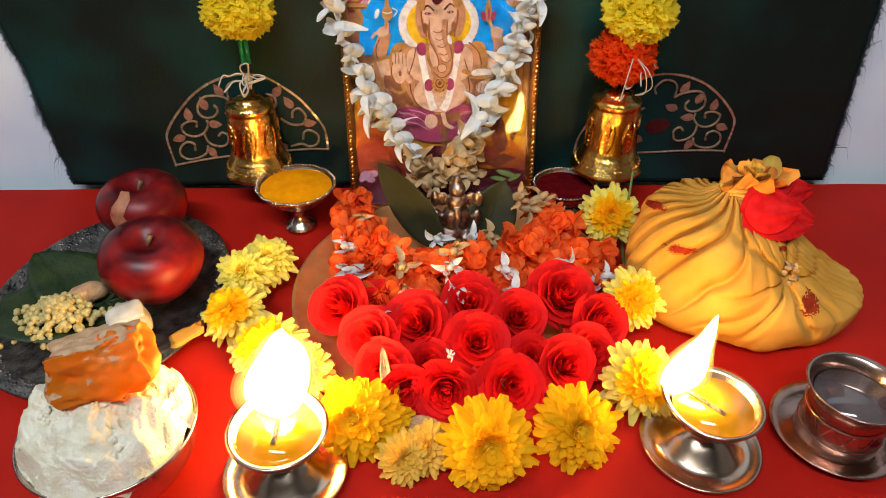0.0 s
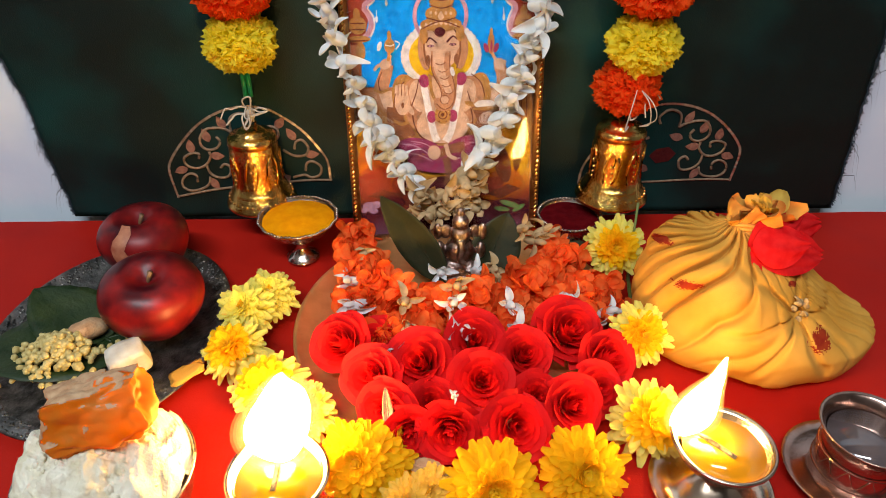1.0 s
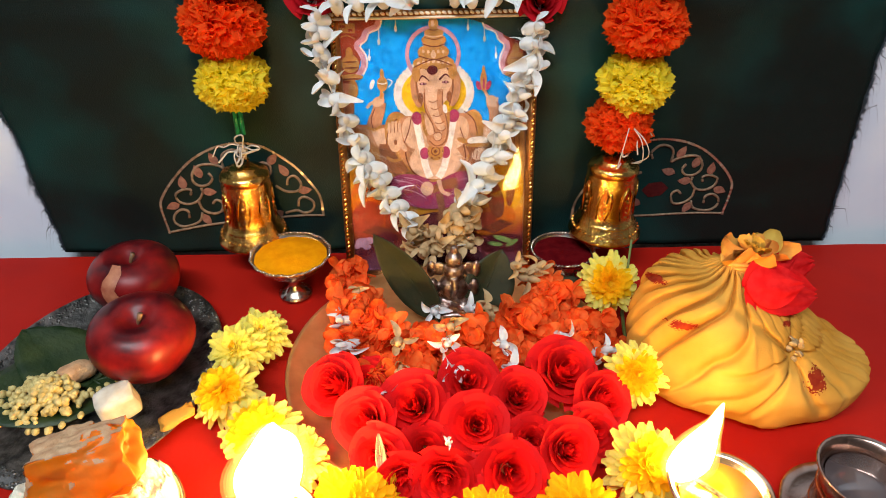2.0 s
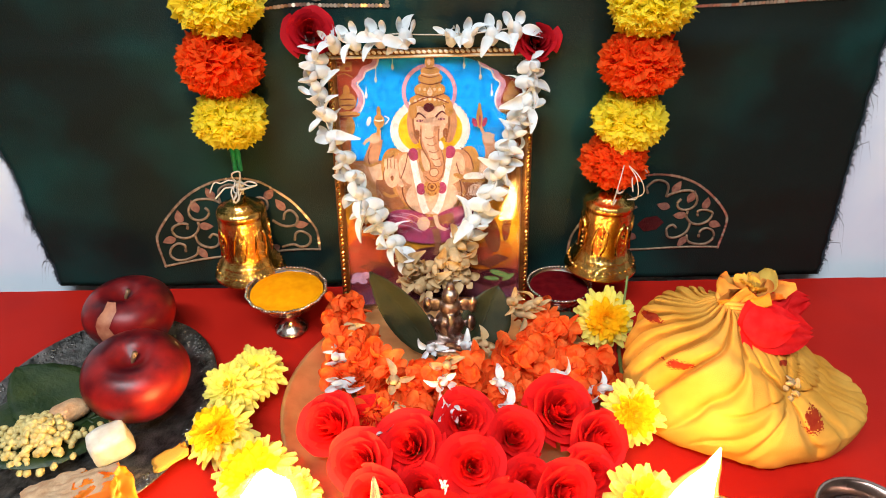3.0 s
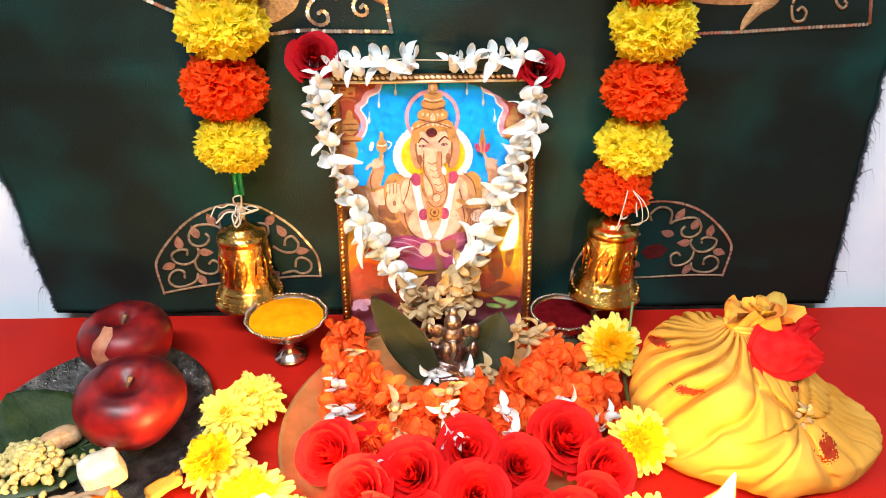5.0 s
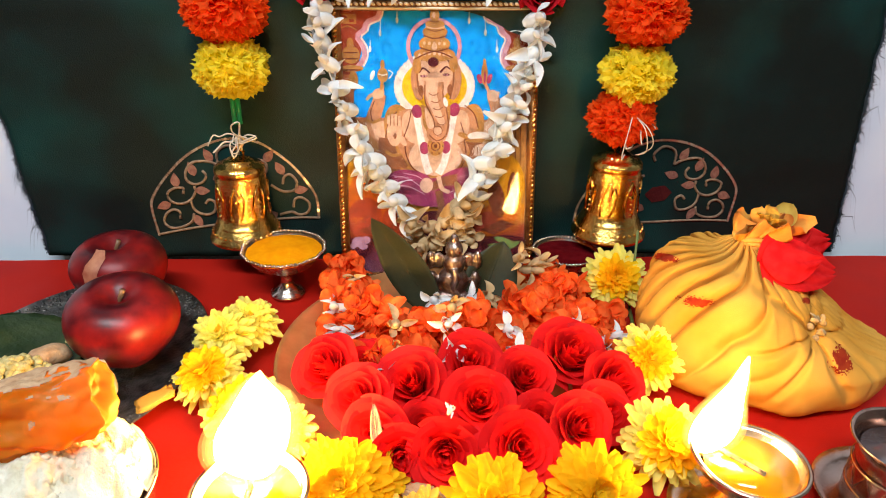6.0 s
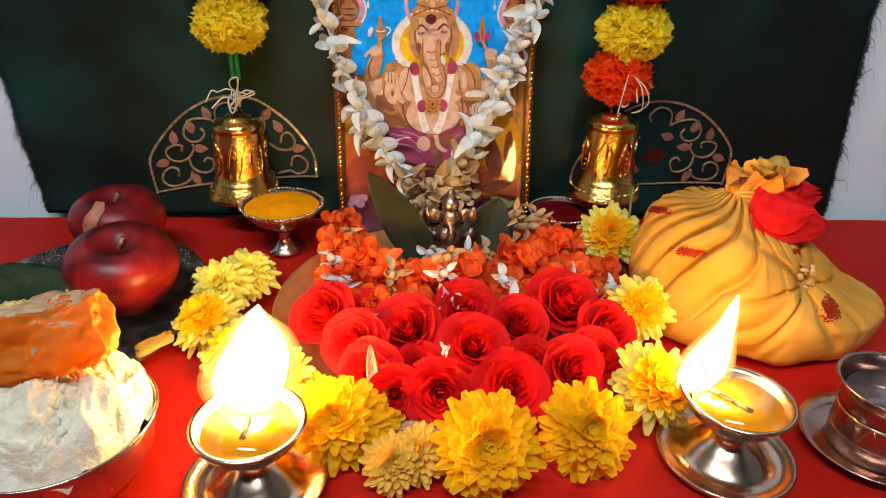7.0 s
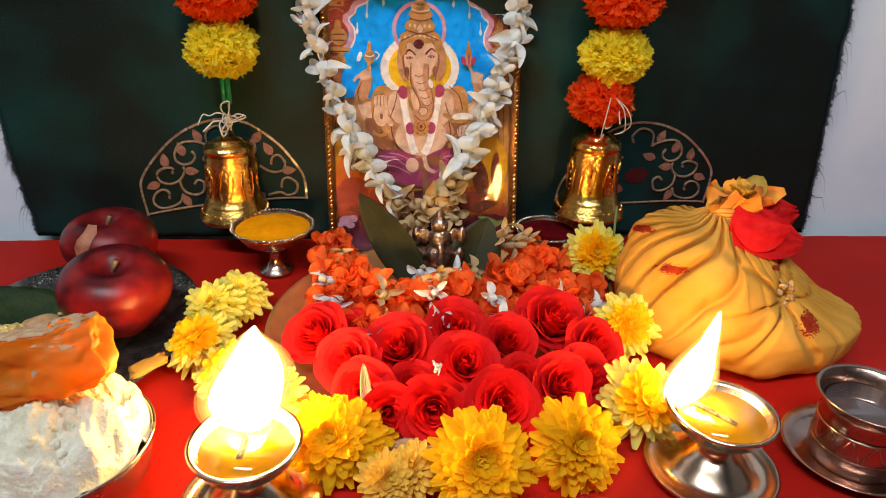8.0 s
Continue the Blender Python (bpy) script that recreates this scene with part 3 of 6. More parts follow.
P_BLUE = plain("print_blue", 0.001, 0.23, 0.64)
P_PEACH = plain("print_peach", 0.36, 0.165, 0.085)
P_LIGHT = plain("print_light_peach", 0.48, 0.29, 0.20)
P_SHADE = plain("print_tan", 0.19, 0.065, 0.028)
P_GOLD = plain("print_gold", 0.32, 0.15, 0.040)
P_BROWN = plain("print_brown", 0.13, 0.030, 0.014)
P_YELLOW = plain("print_yellow", 0.58, 0.34, 0.01)
P_WHITE = plain("print_white", 0.56, 0.50, 0.48)
P_PINK = plain("print_pink", 0.42, 0.20, 0.25)
P_MAGENTA = plain("print_magenta", 0.24, 0.028, 0.075)
P_RED = plain("print_red", 0.23, 0.032, 0.016)
P_GREEN = plain("print_green", 0.14, 0.20, 0.05)
P_ORANGE = plain("print_orange", 0.36, 0.08, 0.006)
P_AMBER = plain("print_amber", 0.42, 0.20, 0.006)
P_DARK = plain("print_maroon", 0.07, 0.008, 0.012)


printed("printed_sky", [("poly", (65, 19), (51, 288), (530, 302), (521, 26))], P_BLUE)
printed("printed_arch", [("poly", (15, 18), (5, 178), (54, 180), (70, 153), (83, 110), (70, 91), (91, 68), (104, 50), (130, 40), (138, 20)), ("poly", (430, 24), (436, 42), (464, 52), (479, 76), (496, 94), (486, 121), (494, 160), (515, 183), (573, 184), (566, 26))], P_RED)
printed("printed_arch_edge", [("band", 7.1, 7.1, [(135, 20), (127, 40), (99, 50), (89, 69), (69, 85), (84, 109), (88, 132), (76, 153), (56, 168)]), ("band", 7.1, 7.1, [(431, 24), (441, 44), (471, 54), (480, 75), (500, 93), (489, 120), (485, 144), (498, 163), (523, 176)])], P_PINK)
printed("printed_arch_trim", [("band", 2.4, 2.4, [(144, 20), (135, 44), (106, 56), (98, 73), (80, 87), (95, 109), (97, 135), (84, 159)]), ("band", 2.4, 2.4, [(422, 24), (432, 48), (461, 59), (471, 79), (489, 94), (478, 119), (476, 146), (489, 167)])], P_WHITE)
printed("printed_corner_ornament", [("poly", (23, 30), (22, 54), (68, 55), (69, 31)), ("poly", (493, 25), (494, 51), (534, 52), (533, 26)), ("band", 1.6, 1.6, [(19, 68), (44, 60), (68, 69)]), ("band", 1.6, 1.6, [(483, 57), (511, 67), (542, 62)])], P_GOLD)
printed("printed_corner_inset", [("poly", (29, 34), (28, 41), (42, 41), (42, 35)), ("poly", (49, 44), (49, 51), (62, 51), (62, 44)), ("poly", (498, 29), (498, 36), (510, 36), (510, 30)), ("poly", (518, 41), (519, 48), (529, 48), (529, 41))], P_RED)
printed("printed_pendants", [("band", 1.2, 1.2, [(135, 43), (133, 77)]), ("oval", 133, 77, 3.8, 8.2), ("band", 1.2, 1.2, [(182, 22), (181, 46)]), ("oval", 181, 46, 3.8, 8.1), ("band", 1.2, 1.2, [(105, 94), (104, 116)]), ("oval", 104, 116, 3.8, 8.3), ("band", 1.2, 1.2, [(384, 25), (384, 47)]), ("oval", 384, 47, 3.8, 8.2), ("band", 1.2, 1.2, [(430, 42), (431, 76)]), ("oval", 431, 76, 3.9, 8.3), ("band", 1.2, 1.2, [(464, 94), (465, 118)]), ("oval", 465, 118, 3.9, 8.5)], P_WHITE)
printed("printed_column", [("poly", (21, 316), (21, 509), (58, 510), (59, 318)), ("poly", (512, 317), (515, 530), (556, 531), (552, 318))], P_GOLD)
printed("printed_column_line", [("band", 1.3, 1.3, [(32, 317), (31, 509)]), ("band", 1.3, 1.3, [(45, 317), (42, 510)]), ("band", 1.3, 1.3, [(524, 317), (529, 530)]), ("band", 1.3, 1.3, [(539, 317), (544, 531)])], P_BROWN)
printed("printed_jar", [("oval", 50, 130, 24.8, 22.2), ("oval", 49, 103, 9.7, 15.1), ("oval", 51, 164, 33.3, 8.4), ("oval", 54, 195, 13.7, 24.2), ("oval", 524, 132, 26.1, 22.8), ("oval", 522, 102, 10.2, 14.1), ("oval", 525, 166, 35.1, 8.7), ("oval", 522, 198, 14.4, 24.8)], P_GOLD)
printed("printed_jar_band", [("oval", 50, 125, 19.6, 2.1), ("oval", 50, 140, 21.1, 2.1), ("oval", 51, 168, 30.3, 2.1), ("oval", 524, 126, 20.6, 2.1), ("oval", 525, 142, 22.2, 2.1), ("oval", 526, 170, 31.9, 2.2)], P_BROWN)
printed("printed_halo_rim", [("oval", 285, 211, 108.1, 79.6)], P_WHITE)
printed("printed_halo_scallop", [("oval", 285 + 109.1 * math.cos(0.1428 * k), 211 + 80.6 * math.sin(0.1428 * k), 8.5, 8.5) for k in range(44)], P_WHITE)
printed("printed_halo", [("oval", 285, 211, 94.0, 68.1)], P_YELLOW)
printed("printed_ring", [("ring", 284, 111, 68.1, 79.2)], P_PINK)
printed("printed_glow", [("oval", 494, 480, 62.1, 88.5), ("oval", 62, 440, 39.9, 46.6)], P_AMBER)
printed("printed_lotus_back", [("oval", 74, 497, 48.4, 82.5, -12), ("oval", 462, 577, 76.6, 43.2, 14), ("oval", 111, 561, 68.8, 40.6, -10)], P_ORANGE)
printed("printed_lotus_front", [("oval", 72, 559, 50.5, 56.7, -16), ("oval", 428, 580, 50.9, 24.9, 20), ("oval", 156, 571, 33.0, 37.6)], P_RED)
printed("printed_lotus_tip", [("poly", (47, 596), (94, 578), (171, 595), (122, 614)), ("poly", (532, 590), (487, 575), (425, 602), (466, 620)), ("oval", 471, 515, 25.3, 56.9, 12), ("oval", 517, 489, 13.5, 48.5, -4)], P_BROWN)
printed("printed_foot_dark", [("oval", 498, 649, 74.4, 29.0), ("oval", 50, 641, 42.9, 28.3), ("oval", 285, 594, 100.6, 49.7), ("oval", 126, 619, 38.1, 21.6)], P_DARK)
printed("printed_foot_flower", [("oval", 52, 627, 21.4, 14.9), ("oval", 74, 622, 13.2, 10.8), ("oval", 35, 638, 9.9, 8.3), ("oval", 65, 641, 13.2, 8.3)], P_PINK)
printed("printed_foot_leaf", [("oval", 498, 637, 34.5, 8.5, -20), ("oval", 526, 650, 22.5, 6.8, 30), ("oval", 472, 651, 25.9, 6.8, -10)], P_GREEN)
printed("printed_back_arm", [("band", 26.9, 15.8, [(164, 359), (121, 327), (106, 298), (121, 256), (130, 229)]), ("band", 26.9, 15.8, [(409, 351), (449, 322), (466, 293), (464, 263), (452, 237)])], P_PEACH)
printed("printed_back_hand", [("oval", 123, 228, 18.5, 13.0, 30), ("band", 5.5, 4.0, [(122, 228), (102, 232), (89, 244)]), ("band", 4.7, 4.0, [(133, 224), (138, 206)]), ("oval", 455, 236, 19.2, 14.7, -30), ("band", 4.7, 4.0, [(447, 233), (434, 210), (431, 200)]), ("band", 4.7, 4.0, [(463, 237), (473, 227)])], P_LIGHT)
printed("printed_sleeve", [("poly", (98, 304), (135, 298), (167, 329), (146, 373), (112, 342)), ("poly", (442, 299), (483, 316), (466, 353), (425, 367), (408, 321))], P_LIGHT)
printed("printed_cloak", [("oval", 186, 329, 45.9, 75.2, 14), ("oval", 386, 328, 42.1, 72.9, -12)], P_GOLD)
printed("printed_body", [("oval", 284, 347, 109.2, 89.7), ("oval", 216, 330, 49.3, 63.3, 14), ("oval", 357, 327, 50.0, 63.6, -12)], P_PEACH)
printed("printed_chest", [("oval", 285, 310, 89.3, 46.5), ("oval", 221, 315, 31.7, 45.0, 14), ("oval", 352, 316, 33.8, 45.3, -12)], P_LIGHT)
printed("printed_belly", [("oval", 287, 394, 79.4, 52.6), ("oval", 263, 377, 40.3, 46.1)], P_LIGHT)
printed("printed_outline", [("band", 1.7, 1.7, [(196, 352), (200, 390), (222, 428), (270, 449)]), ("band", 1.7, 1.7, [(370, 350), (376, 389), (360, 427), (319, 449)]), ("band", 1.6, 1.6, [(175, 275), (153, 298), (141, 343), (147, 389)]), ("band", 1.6, 1.6, [(371, 259), (400, 283), (412, 321)]), ("band", 1.4, 1.4, [(192, 344), (208, 307), (217, 270)]), ("band", 1.4, 1.4, [(373, 343), (360, 304)]), ("band", 1.4, 1.4, [(106, 304), (100, 274), (112, 247)]), ("band", 1.4, 1.4, [(481, 316), (484, 271), (468, 238)])], P_BROWN)
printed("printed_front_arm", [("band", 26.9, 19.0, [(147, 343), (146, 381), (174, 410), (195, 403)]), ("band", 23.7, 17.4, [(392, 336), (409, 382), (393, 410)])], P_SHADE)
printed("printed_palm", [("oval", 167, 329, 22.1, 36.0), ("band", 4.7, 4.0, [(150, 306), (152, 284)]), ("band", 4.7, 4.0, [(160, 306), (162, 281)]), ("band", 4.7, 4.0, [(170, 306), (171, 281)]), ("band", 4.7, 4.0, [(181, 307), (181, 285)]), ("oval", 190, 350, 8.0, 16.7, 30), ("oval", 419, 380, 24.6, 17.0, 14)], P_LIGHT)
printed("printed_finger_line", [("band", 1.1, 1.1, [(155, 312), (157, 285)]), ("band", 1.1, 1.1, [(166, 312), (166, 285)]), ("band", 1.1, 1.1, [(176, 312), (176, 286)]), ("band", 1.1, 1.1, [(401, 370), (398, 391)]), ("band", 1.1, 1.1, [(412, 370), (409, 392)]), ("band", 1.1, 1.1, [(424, 370), (421, 392)]), ("band", 1.1, 1.1, [(435, 371), (432, 392)]), ("oval", 168, 338, 4.8, 7.5)], P_SHADE)
printed("printed_armlet", [("band", 4.0, 4.0, [(86, 293), (106, 301), (127, 294)]), ("band", 4.0, 4.0, [(445, 295), (465, 302), (484, 293)]), ("band", 4.7, 4.7, [(140, 378), (161, 389), (182, 385)]), ("oval", 368, 339, 17.8, 6.9, -20), ("band", 4.0, 4.0, [(183, 425), (229, 446), (286, 453)]), ("band", 4.0, 4.0, [(294, 453), (344, 442), (377, 422)])], P_GOLD)
printed("printed_skirt", [("oval", 213, 463, 69.9, 33.1, -12), ("oval", 360, 462, 72.7, 35.0, 12), ("oval", 284, 493, 107.1, 40.0)], P_MAGENTA)
printed("printed_skirt_fold", [("band", 2.4, 1.2, [(163, 445), (205, 453), (245, 478)]), ("band", 2.4, 1.2, [(169, 470), (212, 477), (253, 498)]), ("band", 2.4, 1.2, [(401, 445), (360, 451), (327, 474)]), ("band", 2.4, 1.2, [(410, 470), (369, 478), (327, 494)]), ("band", 1.6, 1.2, [(189, 437), (229, 446), (253, 461)])], P_PINK)
printed("printed_feet", [("band", 17.4, 11.1, [(352, 459), (311, 463), (270, 479)]), ("band", 11.1, 9.5, [(294, 488), (302, 537), (293, 569)])], P_SHADE)
printed("printed_foot_light", [("oval", 258, 472, 19.6, 20.6), ("band", 7.1, 5.5, [(294, 448), (304, 481), (327, 493)])], P_LIGHT)
printed("printed_sash", [("band", 9.5, 11.1, [(227, 263), (240, 331), (256, 408), (268, 440)]), ("band", 9.5, 11.1, [(345, 259), (329, 334), (311, 410), (293, 441)]), ("oval", 413, 341, 32.5, 11.5), ("oval", 242, 220, 6.2, 17.4)], P_WHITE)
printed("printed_dish", [("oval", 415, 353, 40.7, 5.4)], P_GOLD)
printed("printed_necklace", [("oval", 233, 274, 15.0, 17.7, 10), ("oval", 341, 271, 15.9, 17.8, -14), ("oval", 253, 371, 13.7, 16.8), ("oval", 316, 370, 13.8, 16.9)], P_MAGENTA)
printed("printed_pendant", [("oval", 286, 366, 24.2, 26.0), ("band", 4.7, 4.7, [(249, 257), (256, 309), (278, 344)]), ("band", 4.7, 4.7, [(325, 259), (320, 311), (295, 345)])], P_GOLD)
printed("printed_pendant_bead", [("ring", 286, 366, 11.1, 14.2), ("oval", 286, 366, 4.8, 5.4), ("oval", 307, 367, 2.4, 2.3), ("oval", 296, 385, 2.4, 2.3), ("oval", 275, 384, 2.4, 2.3), ("oval", 265, 365, 2.4, 2.3), ("oval", 276, 347, 2.4, 2.3), ("oval", 296, 348, 2.4, 2.3)], P_BROWN)
printed("printed_ear", [("oval", 236, 200, 18.7, 46.0, 6), ("oval", 342, 199, 18.9, 46.3, -6)], P_PEACH)
printed("printed_head", [("oval", 285, 171, 54.4, 47.1), ("oval", 284, 207, 43.8, 36.1)], P_LIGHT)
printed("printed_temple", [("band", 3.2, 1.6, [(234, 157), (236, 205), (249, 242)]), ("band", 3.2, 1.6, [(338, 155), (338, 201), (328, 243)]), ("oval", 245, 221, 7.8, 14.5), ("oval", 328, 219, 7.9, 14.6)], P_SHADE)
printed("printed_trunk", [("band", 28.5, 20.6, [(283, 198), (282, 243), (298, 280), (305, 313)]), ("band", 20.6, 9.5, [(307, 307), (302, 337), (276, 340), (270, 320)])], P_PEACH)
printed("printed_trunk_light", [("band", 19.0, 7.9, [(278, 191), (276, 235), (290, 276), (309, 310)]), ("oval", 294, 327, 11.2, 11.3)], P_LIGHT)
printed("printed_trunk_edge", [("band", 1.9, 1.9, [(256, 206), (257, 250), (280, 295), (283, 317)]), ("band", 1.9, 1.9, [(309, 207), (308, 236), (318, 273), (323, 311), (312, 342), (287, 351), (267, 335)]), ("band", 1.3, 1.3, [(267, 228), (281, 233), (297, 226)]), ("band", 1.3, 1.3, [(273, 247), (287, 252), (302, 245)]), ("band", 1.3, 1.3, [(279, 266), (293, 271), (307, 264)]), ("band", 1.3, 1.3, [(285, 286), (299, 291), (313, 284)]), ("band", 1.3, 1.3, [(291, 305), (305, 310), (318, 303)]), ("ring", 292, 325, 11.9, 14.2)], P_SHADE)
printed("printed_tusk", [("oval", 315, 251, 6.3, 12.5, 14)], P_WHITE)
printed("printed_brow", [("band", 3.2, 1.6, [(240, 175), (252, 164), (271, 177)]), ("band", 3.2, 1.6, [(300, 175), (317, 161), (330, 169)]), ("oval", 253, 184, 10.1, 3.6), ("oval", 317, 181, 10.2, 3.6), ("band", 1.6, 1.6, [(246, 146), (256, 139), (263, 149)]), ("band", 1.6, 1.6, [(313, 140), (324, 147), (331, 169)])], P_DARK)
printed("printed_eye", [("oval", 254, 184, 7, 2.6), ("oval", 316, 181, 7, 2.6)], P_PINK)
printed("printed_pupil", [("oval", 255, 184, 2.8, 2.6), ("oval", 315, 181, 2.8, 2.6)], P_DARK)
printed("printed_crown", [("oval", 284, 130, 58.7, 18.3), ("oval", 284, 104, 44.6, 20.9), ("oval", 286, 74, 35.1, 15.1), ("oval", 286, 56, 27.4, 10.9), ("oval", 285, 34, 13.6, 16.3), ("oval", 234, 157, 12.3, 21.2), ("oval", 338, 153, 12.5, 21.3)], P_GOLD)
printed("printed_crown_light", [("oval", 242, 132, 4.6, 4.9), ("oval", 256, 129, 4.6, 4.9), ("oval", 270, 127, 4.6, 4.9), ("oval", 284, 127, 4.6, 4.9), ("oval", 298, 128, 4.6, 4.9), ("oval", 311, 130, 4.6, 4.9), ("oval", 325, 133, 4.7, 4.9), ("oval", 256, 102, 3.8, 4.2), ("oval", 270, 103, 3.8, 4.2), ("oval", 284, 103, 3.8, 4.2), ("oval", 298, 103, 3.8, 4.2), ("oval", 312, 104, 3.9, 4.2), ("oval", 284, 111, 7.7, 9.1), ("band", 1.6, 1.6, [(260, 61), (286, 67), (313, 62)]), ("oval", 283, 34, 4.5, 8.1)], P_LIGHT)
printed("printed_crown_band", [("band", 1.7, 1.7, [(228, 141), (284, 123), (338, 139)]), ("band", 1.6, 1.6, [(242, 113), (285, 123), (325, 115)]), ("band", 1.6, 1.6, [(252, 83), (286, 91), (319, 84)]), ("band", 1.3, 1.3, [(260, 67), (286, 73), (312, 68)]), ("band", 1.3, 1.3, [(272, 48), (286, 51), (298, 48)])], P_BROWN)
printed("printed_staff", [("oval", 137, 181, 15.3, 18.5), ("oval", 137, 155, 6.1, 12.7), ("band", 4.7, 4.0, [(135, 197), (131, 219)]), ("oval", 427, 180, 9.5, 27.4), ("oval", 427, 152, 4.7, 11.4)], P_GOLD)
printed("printed_staff_trim", [("oval", 108, 181, 6.1, 12.8, -20), ("band", 1.6, 1.6, [(152, 168), (165, 176), (154, 190)]), ("band", 1.6, 1.6, [(124, 178), (138, 181), (150, 178)])], P_WHITE)
printed("printed_bud", [("oval", 413, 192, 7.1, 13.0, 20), ("oval", 442, 192, 7.1, 13.0, -20), ("oval", 428, 188, 3.2, 14.5)], P_MAGENTA)
printed("vermilion_mark", [("oval", 280, 149, 15.5, 12.0)], P_DARK)
pane = part("glass", box(bmesh.new(), (FW - 0.014, 0.0008, FH - 0.014), (0, 0.0006, FH / 2)), GLASS, picture, "clear glass pane", smooth=False)
pane.visible_shadow = False


def frame_point(x, z, off):
    """A place in front of the leaning frame: world x and height along it."""
    a = math.radians(-LEAN_BACK)
    return Vector((x, FY + (x - FX) * math.sin(math.radians(YAW)) + z * math.sin(a) - off * math.cos(a), z * math.cos(a) + off * math.sin(a)))


# ---- flower kinds ----
def blossom_mesh(seed):
    """A waxy white blossom: a plump ribbed bud with slender petals curling away."""
    rnd = random.Random(seed)
    bm = lathe([(0, -0.0075), (0.0026, -0.0068), (0.0047, -0.0035), (0.0056, 0.0005), (0.0052, 0.0045), (0.0038, 0.0080), (0.0020, 0.0098), (0, 0.0102)], 20, lambda a, k: 1 + 0.07 * math.cos(5 * a + seed))
    for k in range(5):
        a = 72 * k + rnd.uniform(-20, 20)
        long_ = rnd.random() < 0.55
        m = pose(0, 0, 0.0045, 0, 0, a) @ pose(0.0042, 0, 0, rnd.uniform(-30, 30), rnd.uniform(-62, -12), 0)
        blade(bm, m, rnd.uniform(0.015, 0.022) if long_ else rnd.uniform(0.011, 0.015), rnd.uniform(0.0062, 0.0088), rnd.uniform(-2.2, -0.2) if long_ else rnd.uniform(0.2, 1.6), 0.5, 7, 4, 0.75, wav=0.05)
    return bm


BLOSSOM = []
for s in range(4):
    me = bpy.data.meshes.new("blossom")
    b = blossom_mesh(s)
    b.to_mesh(me)
    b.free()
    me.shade_smooth()
    me.materials.append(WHITE_PETAL)
    BLOSSOM.append(me)
CREAM = []
for me in BLOSSOM[:3]:
    c = me.copy()
    c.materials.clear()
    c.materials.append(CREAM_PETAL)
    CREAM.append(c)


def shared(name, me, parent, m, label=""):
    ob = new(name, me)
    ob.parent = parent
    ob.matrix_basis = m
    if label:
        tagged(ob, label)
    return ob


def rose(label, mat, m, seed=1, petals=28, name="rose", group=""):
    """A rose facing +z, radius about 1: spiralled cupped petals, each a part."""
    rnd = random.Random(seed)
    t = thing(name, label, "rose", m, group)
    for k in range(petals):
        f = k / (petals - 1)
        bm = bmesh.new()
        rad = 0.08 + 0.50 * f ** 1.1
        span = 1.25 + 0.25 * (1 - f)
        open_ = 0.05 + 0.95 * f ** 1.5
        h = 0.62 - 0.28 * f + rnd.uniform(-0.03, 0.03)
        rows = []
        nu, nv = 6, 11
        a0 = k * 2.4 + rnd.uniform(-0.15, 0.15)
        for i in range(nu + 1):
            u = i / nu
            row = []
            for j in range(nv + 1):
                v = 2 * j / nv - 1
                r = rad * (0.55 + 0.45 * math.sin(u * 1.57)) + open_ * 0.42 * u ** 2.4
                a = a0 + v * span * (0.55 + 0.45 * math.sin(min(1, u * 1.2) * 1.57)) * (0.95 if f < 0.6 else 0.78)
                z = -0.42 + (h + 0.42) * u - (0.16 + 0.12 * f) * v * v * u - open_ * 0.34 * max(0, u - 0.62) ** 1.2 * 1.6
                r += (0.024 * math.sin(3 * v + seed + k) + 0.012 * math.sin(8 * v + 3 * k)) * u
                z += (0.034 * math.sin(3.5 * v + k) + 0.014 * math.sin(9 * v + k * k)) * u
                row.append(bm.verts.new((r * math.cos(a), r * math.sin(a), z)))
            rows.append(row)
        for p, q in zip(rows, rows[1:]):
            for j in range(nv):
                bm.faces.new((p[j], p[j + 1], q[j + 1], q[j]))
        part("petal", bm, mat, t)
    return t


